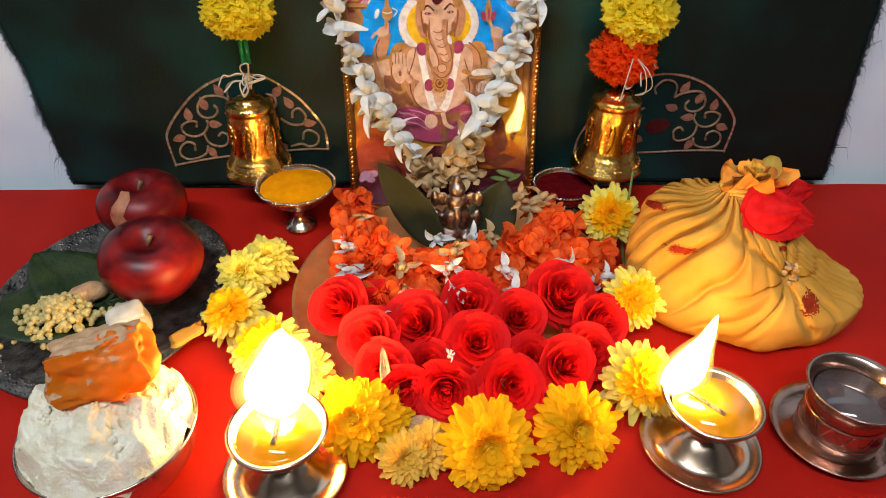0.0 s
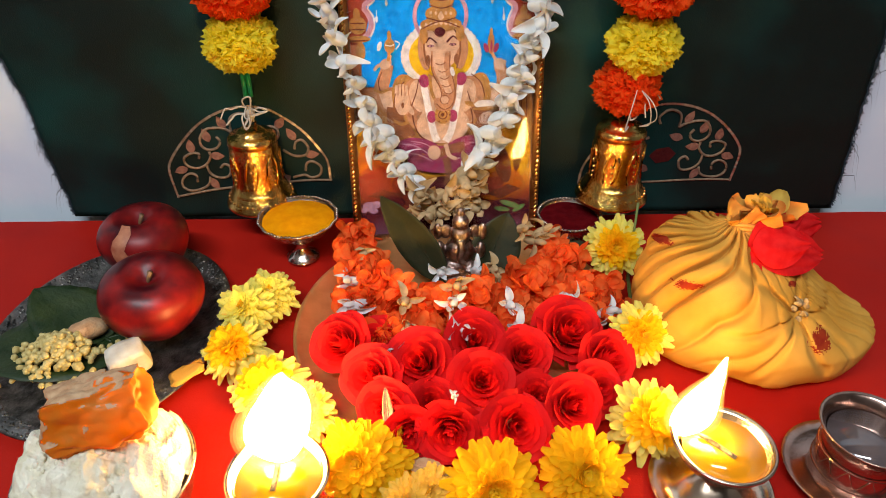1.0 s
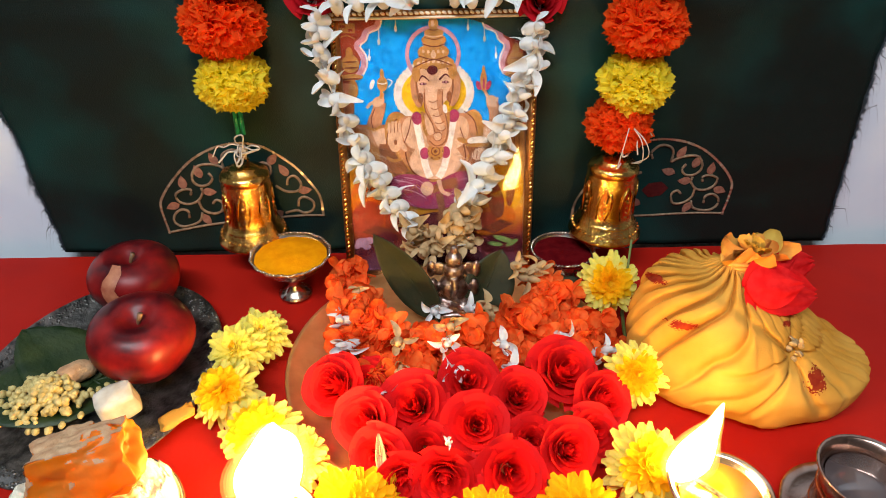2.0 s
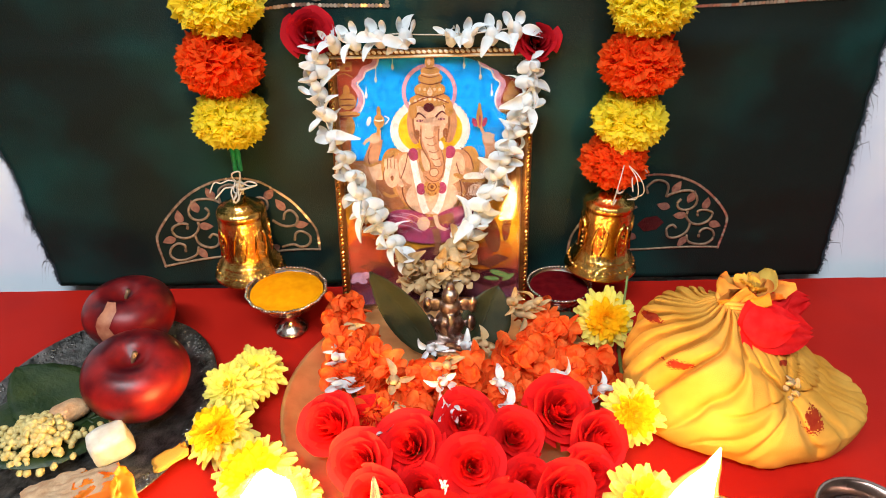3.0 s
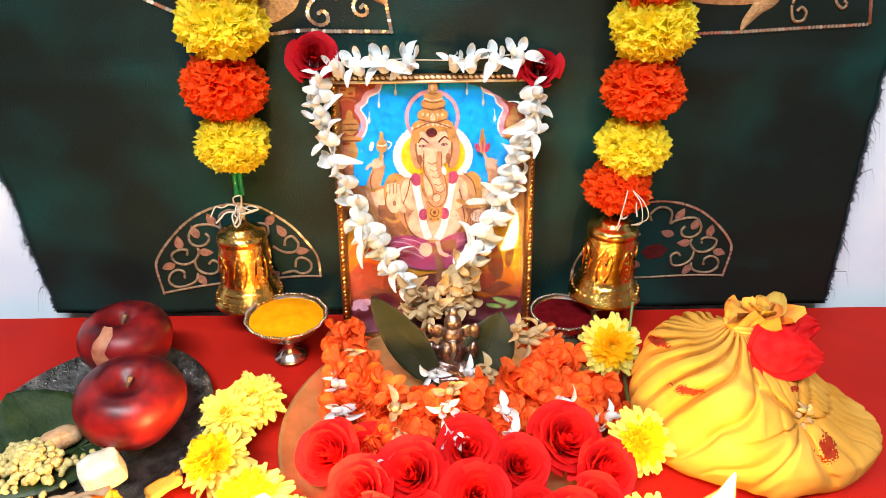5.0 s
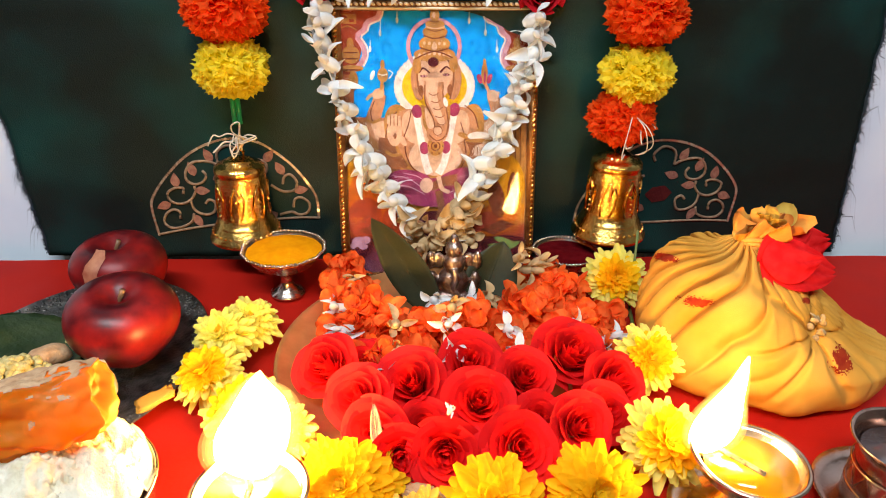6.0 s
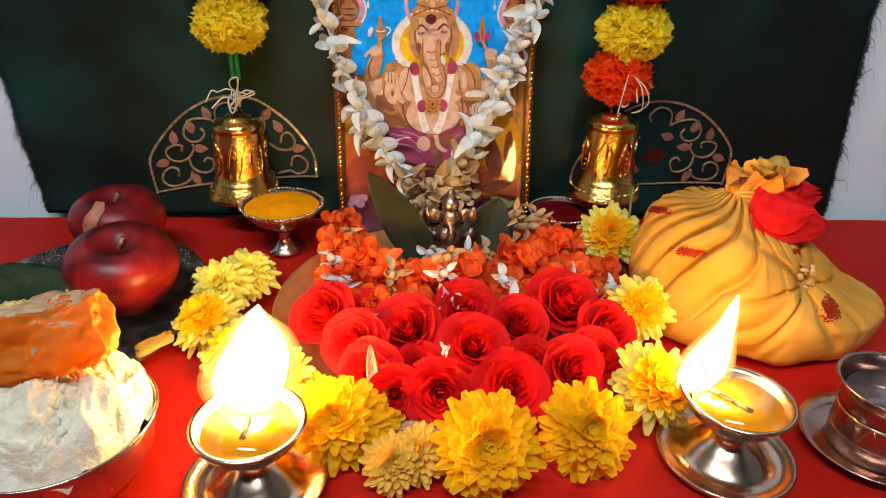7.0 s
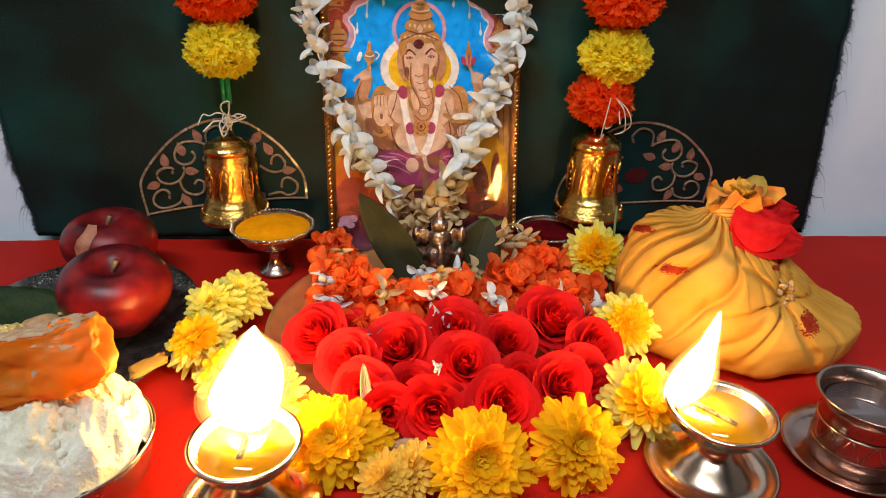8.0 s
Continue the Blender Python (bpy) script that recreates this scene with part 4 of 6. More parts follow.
def mum_parts(t, outer, inner, centre, seed, layers=7):
    """A chrysanthemum facing +z, radius about 1."""
    rnd = random.Random(seed)
    split = (bmesh.new(), bmesh.new())
    for k in range(layers):
        f = k / (layers - 1)
        n = int(27 - 12 * f)
        for i in range(n):
            a = 360 * (i + rnd.uniform(-0.3, 0.3)) / n + 17 * k
            tilt = -4 + 58 * f ** 1.3 + rnd.uniform(-8, 8)
            ln = (1.02 - 0.62 * f) * rnd.uniform(0.86, 1.1)
            m = pose(0, 0, 0.04 + 0.36 * math.sin(1.4 * f), 0, 0, a) @ pose(0.07, 0, 0, rnd.uniform(-14, 14), -tilt, 0)
            blade(split[1 if f > 0.45 else 0], m, ln, rnd.uniform(0.22, 0.30), rnd.uniform(-0.7, 0.35), 0.35, 7, 4, 1.2, blunt=0.5)
    ball(split[1], pose(0, 0, 0.14) @ Matrix.Diagonal((0.52, 0.52, 0.30, 1)), 1, 14, 8)
    part("outer_petals", split[0], outer, t)
    part("inner_petals", split[1], inner, t)
    bm = bmesh.new()
    for i in range(30):
        a, r = i * 2.4, 0.030 * math.sqrt(i)
        m = pose(r * math.cos(a), r * math.sin(a), 0.40 - 0.6 * r, 0, 0, math.degrees(a)) @ pose(0, 0, 0, rnd.uniform(-15, 15), rnd.uniform(-80, -40), 0)
        blade(bm, m, rnd.uniform(0.16, 0.26), rnd.uniform(0.10, 0.15), rnd.uniform(-0.3, 0.9), 0.4, 3, 2, 1.4, blunt=0.5)
    part("centre", bm, centre, t)
    bm = bmesh.new()
    sweep(bm, [(0, 0, 0.05), (0, 0, -0.22)], lambda u: 0.22 * (1 - 0.5 * u), 8)
    part("calyx", bm, STEM, t)
    return t


# ---- white garland round the frame ----
garland = thing("white_garland", "string of waxy white blossoms draped round the framed print", "garland")
rnd = random.Random(11)


def strand(control, n, cream_from=1.1, tip_out=None, lift=0.014, size=1.0):
    pts = spline([frame_point(x, z, lift) for x, z in control], n)
    bm = bmesh.new()
    sweep(bm, pts, 0.0006, 5)
    part("string", bm, STRING, garland)
    for i, p in enumerate(pts):
        d = (pts[min(i + 1, n - 1)] - pts[max(i - 1, 0)]).normalized()
        out = tip_out(i) if tip_out else Vector((0, 0, 0))
        aim = (Vector((rnd.uniform(-0.5, 0.5), -0.55, rnd.uniform(-0.2, 0.5))) + out - d * 0.2).normalized()
        q = aim.to_track_quat("Z", "Y").to_matrix().to_4x4() @ pose(0, 0, 0, 0, 0, rnd.uniform(0, 360))
        s = rnd.uniform(1.05, 1.32) * size
        late = i / n > cream_from
        shared("blossom", rnd.choice(CREAM if late else BLOSSOM), garland, Matrix.Translation(p - aim * 0.006) @ q @ Matrix.Scale(s, 4), "cream fading blossom" if late else "")


strand([(-0.004, 0.249), (0.020, 0.251), (0.053, 0.253)], 4, tip_out=lambda i: Vector((0, 0, 0.9)), size=0.82)
strand([(0.090, 0.252), (0.112, 0.252), (0.142, 0.256)], 4, tip_out=lambda i: Vector((0, 0, 0.9)), size=0.82)
strand([(-0.020, 0.236), (-0.018, 0.205), (-0.004, 0.160), (0.012, 0.124), (0.026, 0.098), (0.044, 0.070), (0.058, 0.044)], 15, 0.85, tip_out=lambda i: Vector((-0.9, 0, 0.1)))
strand([(0.158, 0.226), (0.153, 0.196), (0.145, 0.168), (0.134, 0.142), (0.122, 0.112), (0.106, 0.084), (0.094, 0.066)], 14, 0.85, tip_out=lambda i: Vector((0.9, 0, 0.1)))
strand([(0.054, 0.060), (0.072, 0.056), (0.090, 0.064), (0.103, 0.060)], 5, -1, lift=0.030, size=0.85)
strand([(0.062, 0.040), (0.080, 0.044), (0.104, 0.046)], 4, -1, lift=0.034, size=0.85)
bm = bmesh.new()
sweep(bm, [frame_point(0.053, 0.252, 0.012), frame_point(0.090, 0.251, 0.012)], 0.0005, 5)
part("string", bm, STRING, garland)
rose("dark red rose tucked at a corner of the print", ROSE_DARK, Matrix.Translation(frame_point(-0.022, 0.254, 0.006)) @ pose(0, 0, 0, 60, 0, 10) @ Matrix.Scale(0.0225, 4), 3, 18, group="corner roses")
rose("dark red rose tucked at a corner of the print", ROSE_DARK, Matrix.Translation(frame_point(0.161, 0.245, 0.006)) @ pose(0, 0, 0, 60, 20, -10) @ Matrix.Scale(0.0215, 4), 5, 18, group="corner roses")


# ---- hanging pompom garlands with bells ----
def pompom_mesh(mat, seed, n=520, name="pompom"):
    rnd = random.Random(seed)
    bm = bmesh.new()
    ball(bm, Matrix.Diagonal((0.62, 0.62, 0.62, 1)), 1, 16, 10)
    for i in range(n):
        el = math.asin(rnd.uniform(-0.97, 0.97))
        az = rnd.uniform(0, 2 * math.pi)
        d = Vector((math.cos(az) * math.cos(el), math.sin(az) * math.cos(el), math.sin(el)))
        q = d.to_track_quat("X", "Z").to_matrix().to_4x4() @ pose(0, 0, 0, rnd.uniform(0, 360), rnd.uniform(-16, 16), rnd.uniform(-16, 16))
        ln = rnd.uniform(0.81, 0.99) * (1 - 0.12 * abs(math.sin(el)))
        w = rnd.uniform(0.13, 0.27)
        lean = rnd.uniform(0.05, 0.30)
        ph, k = rnd.uniform(0, 6.28), 4
        a = bm.verts.new(q @ Vector((0.30, -0.04, 0)))
        b = bm.verts.new(q @ Vector((0.30, 0.04, 0)))
        mid = [bm.verts.new(q @ Vector((ln * 0.70, 0.72 * w * (2 * j / k - 1), 0.03 * math.sin(j * 2.4 + ph)))) for j in range(k + 1)]
        end = [bm.verts.new(q @ Vector((ln * (1.0 - 0.10 * (2 * j / k - 1) ** 2 + 0.045 * (-1) ** j), w * (2 * j / k - 1), lean + 0.04 * math.sin(j * 2.4 + ph)))) for j in range(k + 1)]
        bm.faces.new((a, b, *mid[::-1]))
        for j in range(k):
            bm.faces.new((mid[j], mid[j + 1], end[j + 1], end[j]))
    bmesh.ops.recalc_face_normals(bm, faces=bm.faces)
    me = bpy.data.meshes.new(name)
    bm.to_mesh(me)
    bm.free()
    me.materials.append(mat)
    return me


POM = {"y": [pompom_mesh(POM_YELLOW, s) for s in (1, 2)], "o": [pompom_mesh(POM_ORANGE, s) for s in (3, 4)]}


def bell(parent, x, y, z, s, turn):
    """An embossed brass bell hanging from its loop; z is the lip."""
    e = Matrix.Translation((x, y, z)) @ pose(0, 0, 0, 0, 0, turn)
    prof = [(0.0, 0.0715), (0.009, 0.0715), (0.0125, 0.070), (0.0130, 0.068), (0.0185, 0.067), (0.0210, 0.0645), (0.0215, 0.061), (0.0206, 0.0595), (0.0206, 0.058), (0.0212, 0.0565),
            (0.0214, 0.040), (0.0222, 0.024), (0.0240, 0.0155), (0.0252, 0.0148), (0.0252, 0.0138), (0.0262, 0.0125), (0.0290, 0.006), (0.0312, 0.003), (0.0318, 0.0012), (0.0312, 0.0), (0.0296, 0.0005), (0.026, 0.008), (0.0205, 0.022), (0.0195, 0.055), (0.0, 0.060)]
    b = part("bell", lathe([(r * s, h * s) for r, h in prof], 48), GOLD, parent, "embossed brass bell")
    b.matrix_basis = e
    bm = bmesh.new()
    for k in range(7):
        a = 2 * math.pi * k / 7
        def at(da, h, o=0.0):
            r = (0.0217 + max(0, 0.03 - h) * 0.09 + o) * s
            return (r * math.cos(a + da), r * math.sin(a + da), h * s)
        sweep(bm, [at(-0.20, 0.022), at(-0.28, 0.032), at(-0.18, 0.044), at(0.0, 0.052), at(0.14, 0.046), at(0.08, 0.038), at(-0.03, 0.040)], 0.0012 * s, 5)
        sweep(bm, [at(0.10, 0.022), at(0.24, 0.030), at(0.30, 0.040), at(0.22, 0.048)], 0.0009 * s, 5)
        for j in range(4):
            ball(bm, Matrix.Translation(at(0.05, 0.024 + 0.0045 * j, 0.0)) , 0.0012 * s, 6, 4)
    for k in range(34):
        a = 2 * math.pi * k / 34
        ball(bm, Matrix.Translation((0.0285 * s * math.cos(a), 0.0285 * s * math.sin(a), 0.0078 * s)), 0.0012 * s, 6, 4)
    part("relief", bm, GOLD, b, "raised leaf scrolls")
    bm = bmesh.new()
    sweep(bm, [(-0.004 * s, 0, 0.071 * s), (-0.005 * s, 0, 0.077 * s), (0, 0, 0.081 * s), (0.005 * s, 0, 0.077 * s), (0.004 * s, 0, 0.071 * s)], 0.0014 * s, 6)
    part("loop", bm, GOLD, b)
    bm = bmesh.new()
    sweep(bm, [(0, 0, 0.058 * s), (0, 0, 0.004 * s)], 0.0016, 6)
    ball(bm, pose(0, 0, 0.004 * s), 0.005 * s, 10, 7)
    part("clapper", bm, GOLD, b)


def pompom_garland(label, x, y, poms, bell_z, tube_z, bs, turn, red_knot):
    t = thing("hanging_garland", label, "garland", None, "hanging garlands with bells")
    bm = bmesh.new()
    sweep(bm, [(x, y, bell_z + 0.078 * bs), (x, y, 0.50)], 0.0008, 5)
    part("string", bm, STRING, t)
    for i, (k, dx, z, r) in enumerate(poms):
        shared("pompom", POM[k][i % 2], t, pose(x + dx, y, z, 4 * (i % 3) - 4, 5 * (i % 2) - 2, 50 * i) @ Matrix.Diagonal((r, r, r * 0.93, 1)), "ruffled yellow pompom" if k == "y" else "ruffled orange pompom")
    if tube_z:
        bm = bmesh.new()
        for dx in (-0.0022, 0.0022):
            sweep(bm, [(x + dx, y - 0.003, tube_z - 0.010), (x + dx, y - 0.003, tube_z + 0.014)], 0.0021, 8)
        part("green_tube", bm, GREEN_TUBE, t, "short green plastic tube")
    bm = bmesh.new()
    r2 = random.Random(int(x * 1000))
    top = bell_z + 0.080 * bs
    for i in range(8):
        p = Vector((x, y - 0.006, top + 0.012))
        pts = [p]
        d = Vector((r2.uniform(-1, 1), r2.uniform(-0.7, 0.1), r2.uniform(-0.8, 0.8))).normalized()
        for k in range(4):
            d = (d + Vector((r2.uniform(-1, 1), r2.uniform(-0.5, 0.2), r2.uniform(-1.2, 0.7)))).normalized()
            p = p + d * r2.uniform(0.004, 0.010)
            if i % 3 and k == 3:
                p = Vector((x + r2.uniform(-0.003, 0.003), y - 0.009, top + 0.006))
            pts.append(p)
        part("loose_string", sweep(bmesh.new(), spline(pts, 16), r2.uniform(0.0005, 0.0008), 5), STRING, t)
    if red_knot:
        for dx, drop in ((-0.006, 0.032), (0.007, 0.026), (0.010, 0.022)):
            pts = [(x, y - 0.020, top + 0.030), (x + dx, y - 0.034, top + 0.022), (x + 1.5 * dx, y - 0.034, top + 0.030 - drop), (x + 0.7 * dx, y - 0.026, top - 0.002)]
            part("loose_string", sweep(bmesh.new(), spline(pts, 16), 0.0005, 5), STRING, t)
    ball(bm, pose(x, y - 0.005, top + 0.008) @ Matrix.Diagonal((0.004, 0.004, 0.006, 1)), 1, 8, 6)
    part("knot", bm, STRING, t, "knotted pale cotton string")
    bell(t, x - 0.004 * (1 if not red_knot else 0.5), y, bell_z, bs, turn)
    return t


pompom_garland("hanging yellow and orange pompom garland with tube and brass bell", -0.091, 0.633,
               (("y", 0.0, 0.186, 0.0325), ("o", 0.0, 0.232, 0.0355), ("y", 0.004, 0.280, 0.0365), ("o", 0.006, 0.322, 0.036), ("y", 0.004, 0.366, 0.036), ("o", 0.0, 0.410, 0.036)), 0.036, 0.150, 1.02, 12, False)
pompom_garland("hanging yellow and orange pompom garland with brass bell", 0.234, 0.629,
               (("o", -0.003, 0.148, 0.031), ("y", 0.004, 0.185, 0.0325), ("o", 0.006, 0.233, 0.0345), ("y", 0.006, 0.280, 0.0350), ("o", 0.003, 0.322, 0.036), ("y", 0.0, 0.366, 0.036), ("o", 0.0, 0.410, 0.036)), 0.042, None, 1.05, 40, True)


# ---- powder cups ----
def powder_cup(label, x, y, foot_h, rim_z, r, mat, powder_label, rise, flutes, beads, tilt=0.0):
    t = thing("powder_cup", label, "cup", pose(x, y, 0.0, 0, 0, 20))
    h = rim_z
    wave = lambda a, k: 1 + (0.016 * math.cos(flutes * a) if k in (8, 9, 10, 11) else 0.0)
    prof = [(0, 0.0012), (0.0135, 0.0012), (0.0150, 0.0004), (0.0150, 0.0024), (0.0105, 0.0050), (0.0055, foot_h * 0.5), (0.0050, foot_h * 0.75), (0.0085, foot_h),
            (r * 0.72, foot_h + (h - foot_h) * 0.42), (r * 0.97, h - 0.0015), (r * 1.02, h), (r * 0.96, h + 0.0006), (r * 0.88, h - 0.004), (r * 0.5, foot_h + 0.005), (0, foot_h + 0.004)]
    b = part("cup_body", lathe(prof, 60, wave), SILVER, t, "worn silver footed cup")
    bm = bmesh.new()
    for i in range(beads):
        a = 2 * math.pi * i / beads
        s = 1 + 0.016 * math.cos(flutes * a)
        ball(bm, pose(r * 1.0 * s * math.cos(a), r * 1.0 * s * math.sin(a), h + 0.0006), 0.0015, 6, 4)
    part("beaded_rim", bm, SILVER, b)
    bm = bmesh.new()
    n, rows = 40, []
    for k in range(9):
        f = 1 - k / 8
        ring = []
        for i in range(n):
            a = 2 * math.pi * i / n
            rr = r * 0.955 * f * (1 + 0.014 * math.cos(flutes * a) * f)
            zz = h - 0.0025 + rise * (1 - f ** 2.2) + 0.0009 * noise.noise((math.cos(a) * f * 3, math.sin(a) * f * 3, x * 50)) * (1 if k else 0)
            ring.append(bm.verts.new((rr * math.cos(a), rr * math.sin(a), zz)))
        rows.append(ring)
    for p, q in zip(rows[:-1], rows[1:-1]):
        for i in range(n):
            bm.faces.new((p[i], p[(i + 1) % n], q[(i + 1) % n], q[i]))
    bm.faces.new(rows[-2])
    part("powder", bm, mat, t, powder_label)


powder_cup("fluted silver footed cup heaped with yellow turmeric powder", -0.054, 0.590, 0.022, 0.044, 0.0345, TURMERIC, "heaped yellow turmeric powder", 0.006, 14, 64)
powder_cup("silver cup with a beaded rim, full of dark red kumkum", 0.192, 0.614, 0.008, 0.030, 0.029, KUMKUM, "dark red kumkum powder", 0.002, 1, 60)


# ---- the plate in the middle and what lies on it ----
def offering_plate():
    t = thing("round_plate", "round copper plate under the roses and orange flowers", "plate", pose(0.090, 0.488, 0.0))
    prof = [(0, 0.002), (0.10, 0.002), (0.118, 0.004), (0.130, 0.0105), (0.1325, 0.0125), (0.1335, 0.0115), (0.121, 0.002), (0.10, 0.0004), (0, 0.0004)]
    part("plate_body", lathe(prof, 96), COPPER, t)
    return t


offering_plate()


def statuette():
    """A small seated figure, kept as one plain shape."""
    bm = bmesh.new()
    box(bm, (0.030, 0.022, 0.008), (0, 0, 0.004), 0.002)
    for x, y, z, a, b, c in ((0, 0, 0.015, 0.0175, 0.013, 0.009), (0, -0.001, 0.027, 0.0125, 0.0105, 0.0125), (0, -0.002, 0.043, 0.0085, 0.008, 0.0085), (0, -0.001, 0.053, 0.0068, 0.0068, 0.0075), (0, 0, 0.0605, 0.0035, 0.0035, 0.005),
                             (-0.0115, 0, 0.044, 0.005, 0.0022, 0.0065), (0.0115, 0, 0.044, 0.005, 0.0022, 0.0065), (-0.016, -0.002, 0.028, 0.0045, 0.0045, 0.008), (0.016, -0.002, 0.028, 0.0045, 0.0045, 0.008),
                             (-0.0175, 0, 0.044, 0.0036, 0.003, 0.0075), (0.0175, 0, 0.044, 0.0036, 0.003, 0.0075), (-0.010, -0.009, 0.013, 0.009, 0.006, 0.005), (0.010, -0.009, 0.013, 0.009, 0.006, 0.005)):
        ball(bm, pose(x, y, z) @ Matrix.Diagonal((a, b, c, 1)), 1, 14, 9)
    sweep(bm, spline([(0, -0.009, 0.041), (0.001, -0.0125, 0.034), (-0.001, -0.0145, 0.027), (0.004, -0.0150, 0.023)], 10), lambda u: 0.0034 - 0.0014 * u, 8)
    ob = part("statuette", bm, IDOL_METAL)
    re = ob.modifiers.new("fuse", "REMESH")
    re.mode, re.voxel_size, re.use_smooth_shade = "VOXEL", 0.0008, True
    ob.matrix_basis = pose(0.0885, 0.556, 0.003, 0, 0, 0) @ Matrix.Scale(1.08, 4)
    return tagged(ob, "small seated metal statuette standing among flowers", "statuette")


statuette()


def big_leaf(label, m, ln, w, curl_, mat=LEAF_DARK, fold=0.35):
    bm = bmesh.new()
    nu, nv = 14, 8
    rows = []
    for i in range(nu + 1):
        u = i / nu
        half = w * 0.5 * math.sin(math.pi * (0.04 + 0.96 * u) ** 0.85) ** 0.75 + 0.0004
        row = []
        for j in range(nv + 1):
            s = 2 * j / nv - 1
            y = s * half
            z = curl_ * ln * u * u + fold * abs(y) + 0.0006 * math.sin(u * 40 + abs(s) * 8)
            row.append(bm.verts.new((ln * u, y, z)))
        rows.append(row)
    for a, b in zip(rows, rows[1:]):
        for j in range(nv):
            bm.faces.new((a[j], b[j], b[j + 1], a[j + 1]))
    t = thing("leaf", label, "leaf", m)
    ob = part("leaf_blade", bm, mat, t)
    so = ob.modifiers.new("thickness", "SOLIDIFY")
    so.thickness = 0.0005
    bm = bmesh.new()
    sweep(bm, [(ln * i / 10, 0, curl_ * ln * (i / 10) ** 2 + 0.0002) for i in range(-1, 11)], lambda u: 0.0011 * (1.1 - u), 5)
    part("midrib", bm, mat, t)
    return t


def standing(way):
    """Turns a leaf's length along way, its upper face to the front."""
    x = Vector(way).normalized()
    z = (Vector((0, -1, 0.25)) - x * x.dot(Vector((0, -1, 0.25)))).normalized()
    y = z.cross(x)
    return Matrix((x, y, z)).transposed().to_4x4()


big_leaf("dark green betel leaf standing behind the metal statuette", Matrix.Translation((0.074, 0.545, 0.008)) @ standing((-0.050, 0.018, 0.080)), 0.096, 0.031, 0.20)
big_leaf("dark green betel leaf standing beside the metal statuette", Matrix.Translation((0.110, 0.550, 0.012)) @ standing((0.020, 0.020, 0.050)), 0.056, 0.042, 0.04)
big_leaf("dark green leaf lying under the orange flowers", pose(0.150, 0.545, 0.014, 0, -8, 30), 0.06, 0.034, 0.05)


# ---- orange florets and white blossoms round the statuette ----
def floret_mesh(seed):
    rnd = random.Random(seed)
    bm = bmesh.new()
    sweep(bm, [(0, 0, -0.012), (0, 0, 0)], lambda u: 0.0008 + 0.0007 * u, 6)
    for k in range(5):
        m = pose(0, 0, 0, 0, 0, 72 * k + rnd.uniform(-22, 22)) @ pose(0.001, 0, 0, rnd.uniform(-25, 25), rnd.uniform(-55, -5), 0)
        blade(bm, m, rnd.uniform(0.010, 0.015), rnd.uniform(0.009, 0.013), rnd.uniform(-1.0, 1.1), 0.35, 5, 4, 1.25, wav=0.05, blunt=0.5)
    me = bpy.data.meshes.new("floret")
    bm.to_mesh(me)
    bm.free()
    me.shade_smooth()
    me.materials.append(ORANGE_PETAL)
    return me


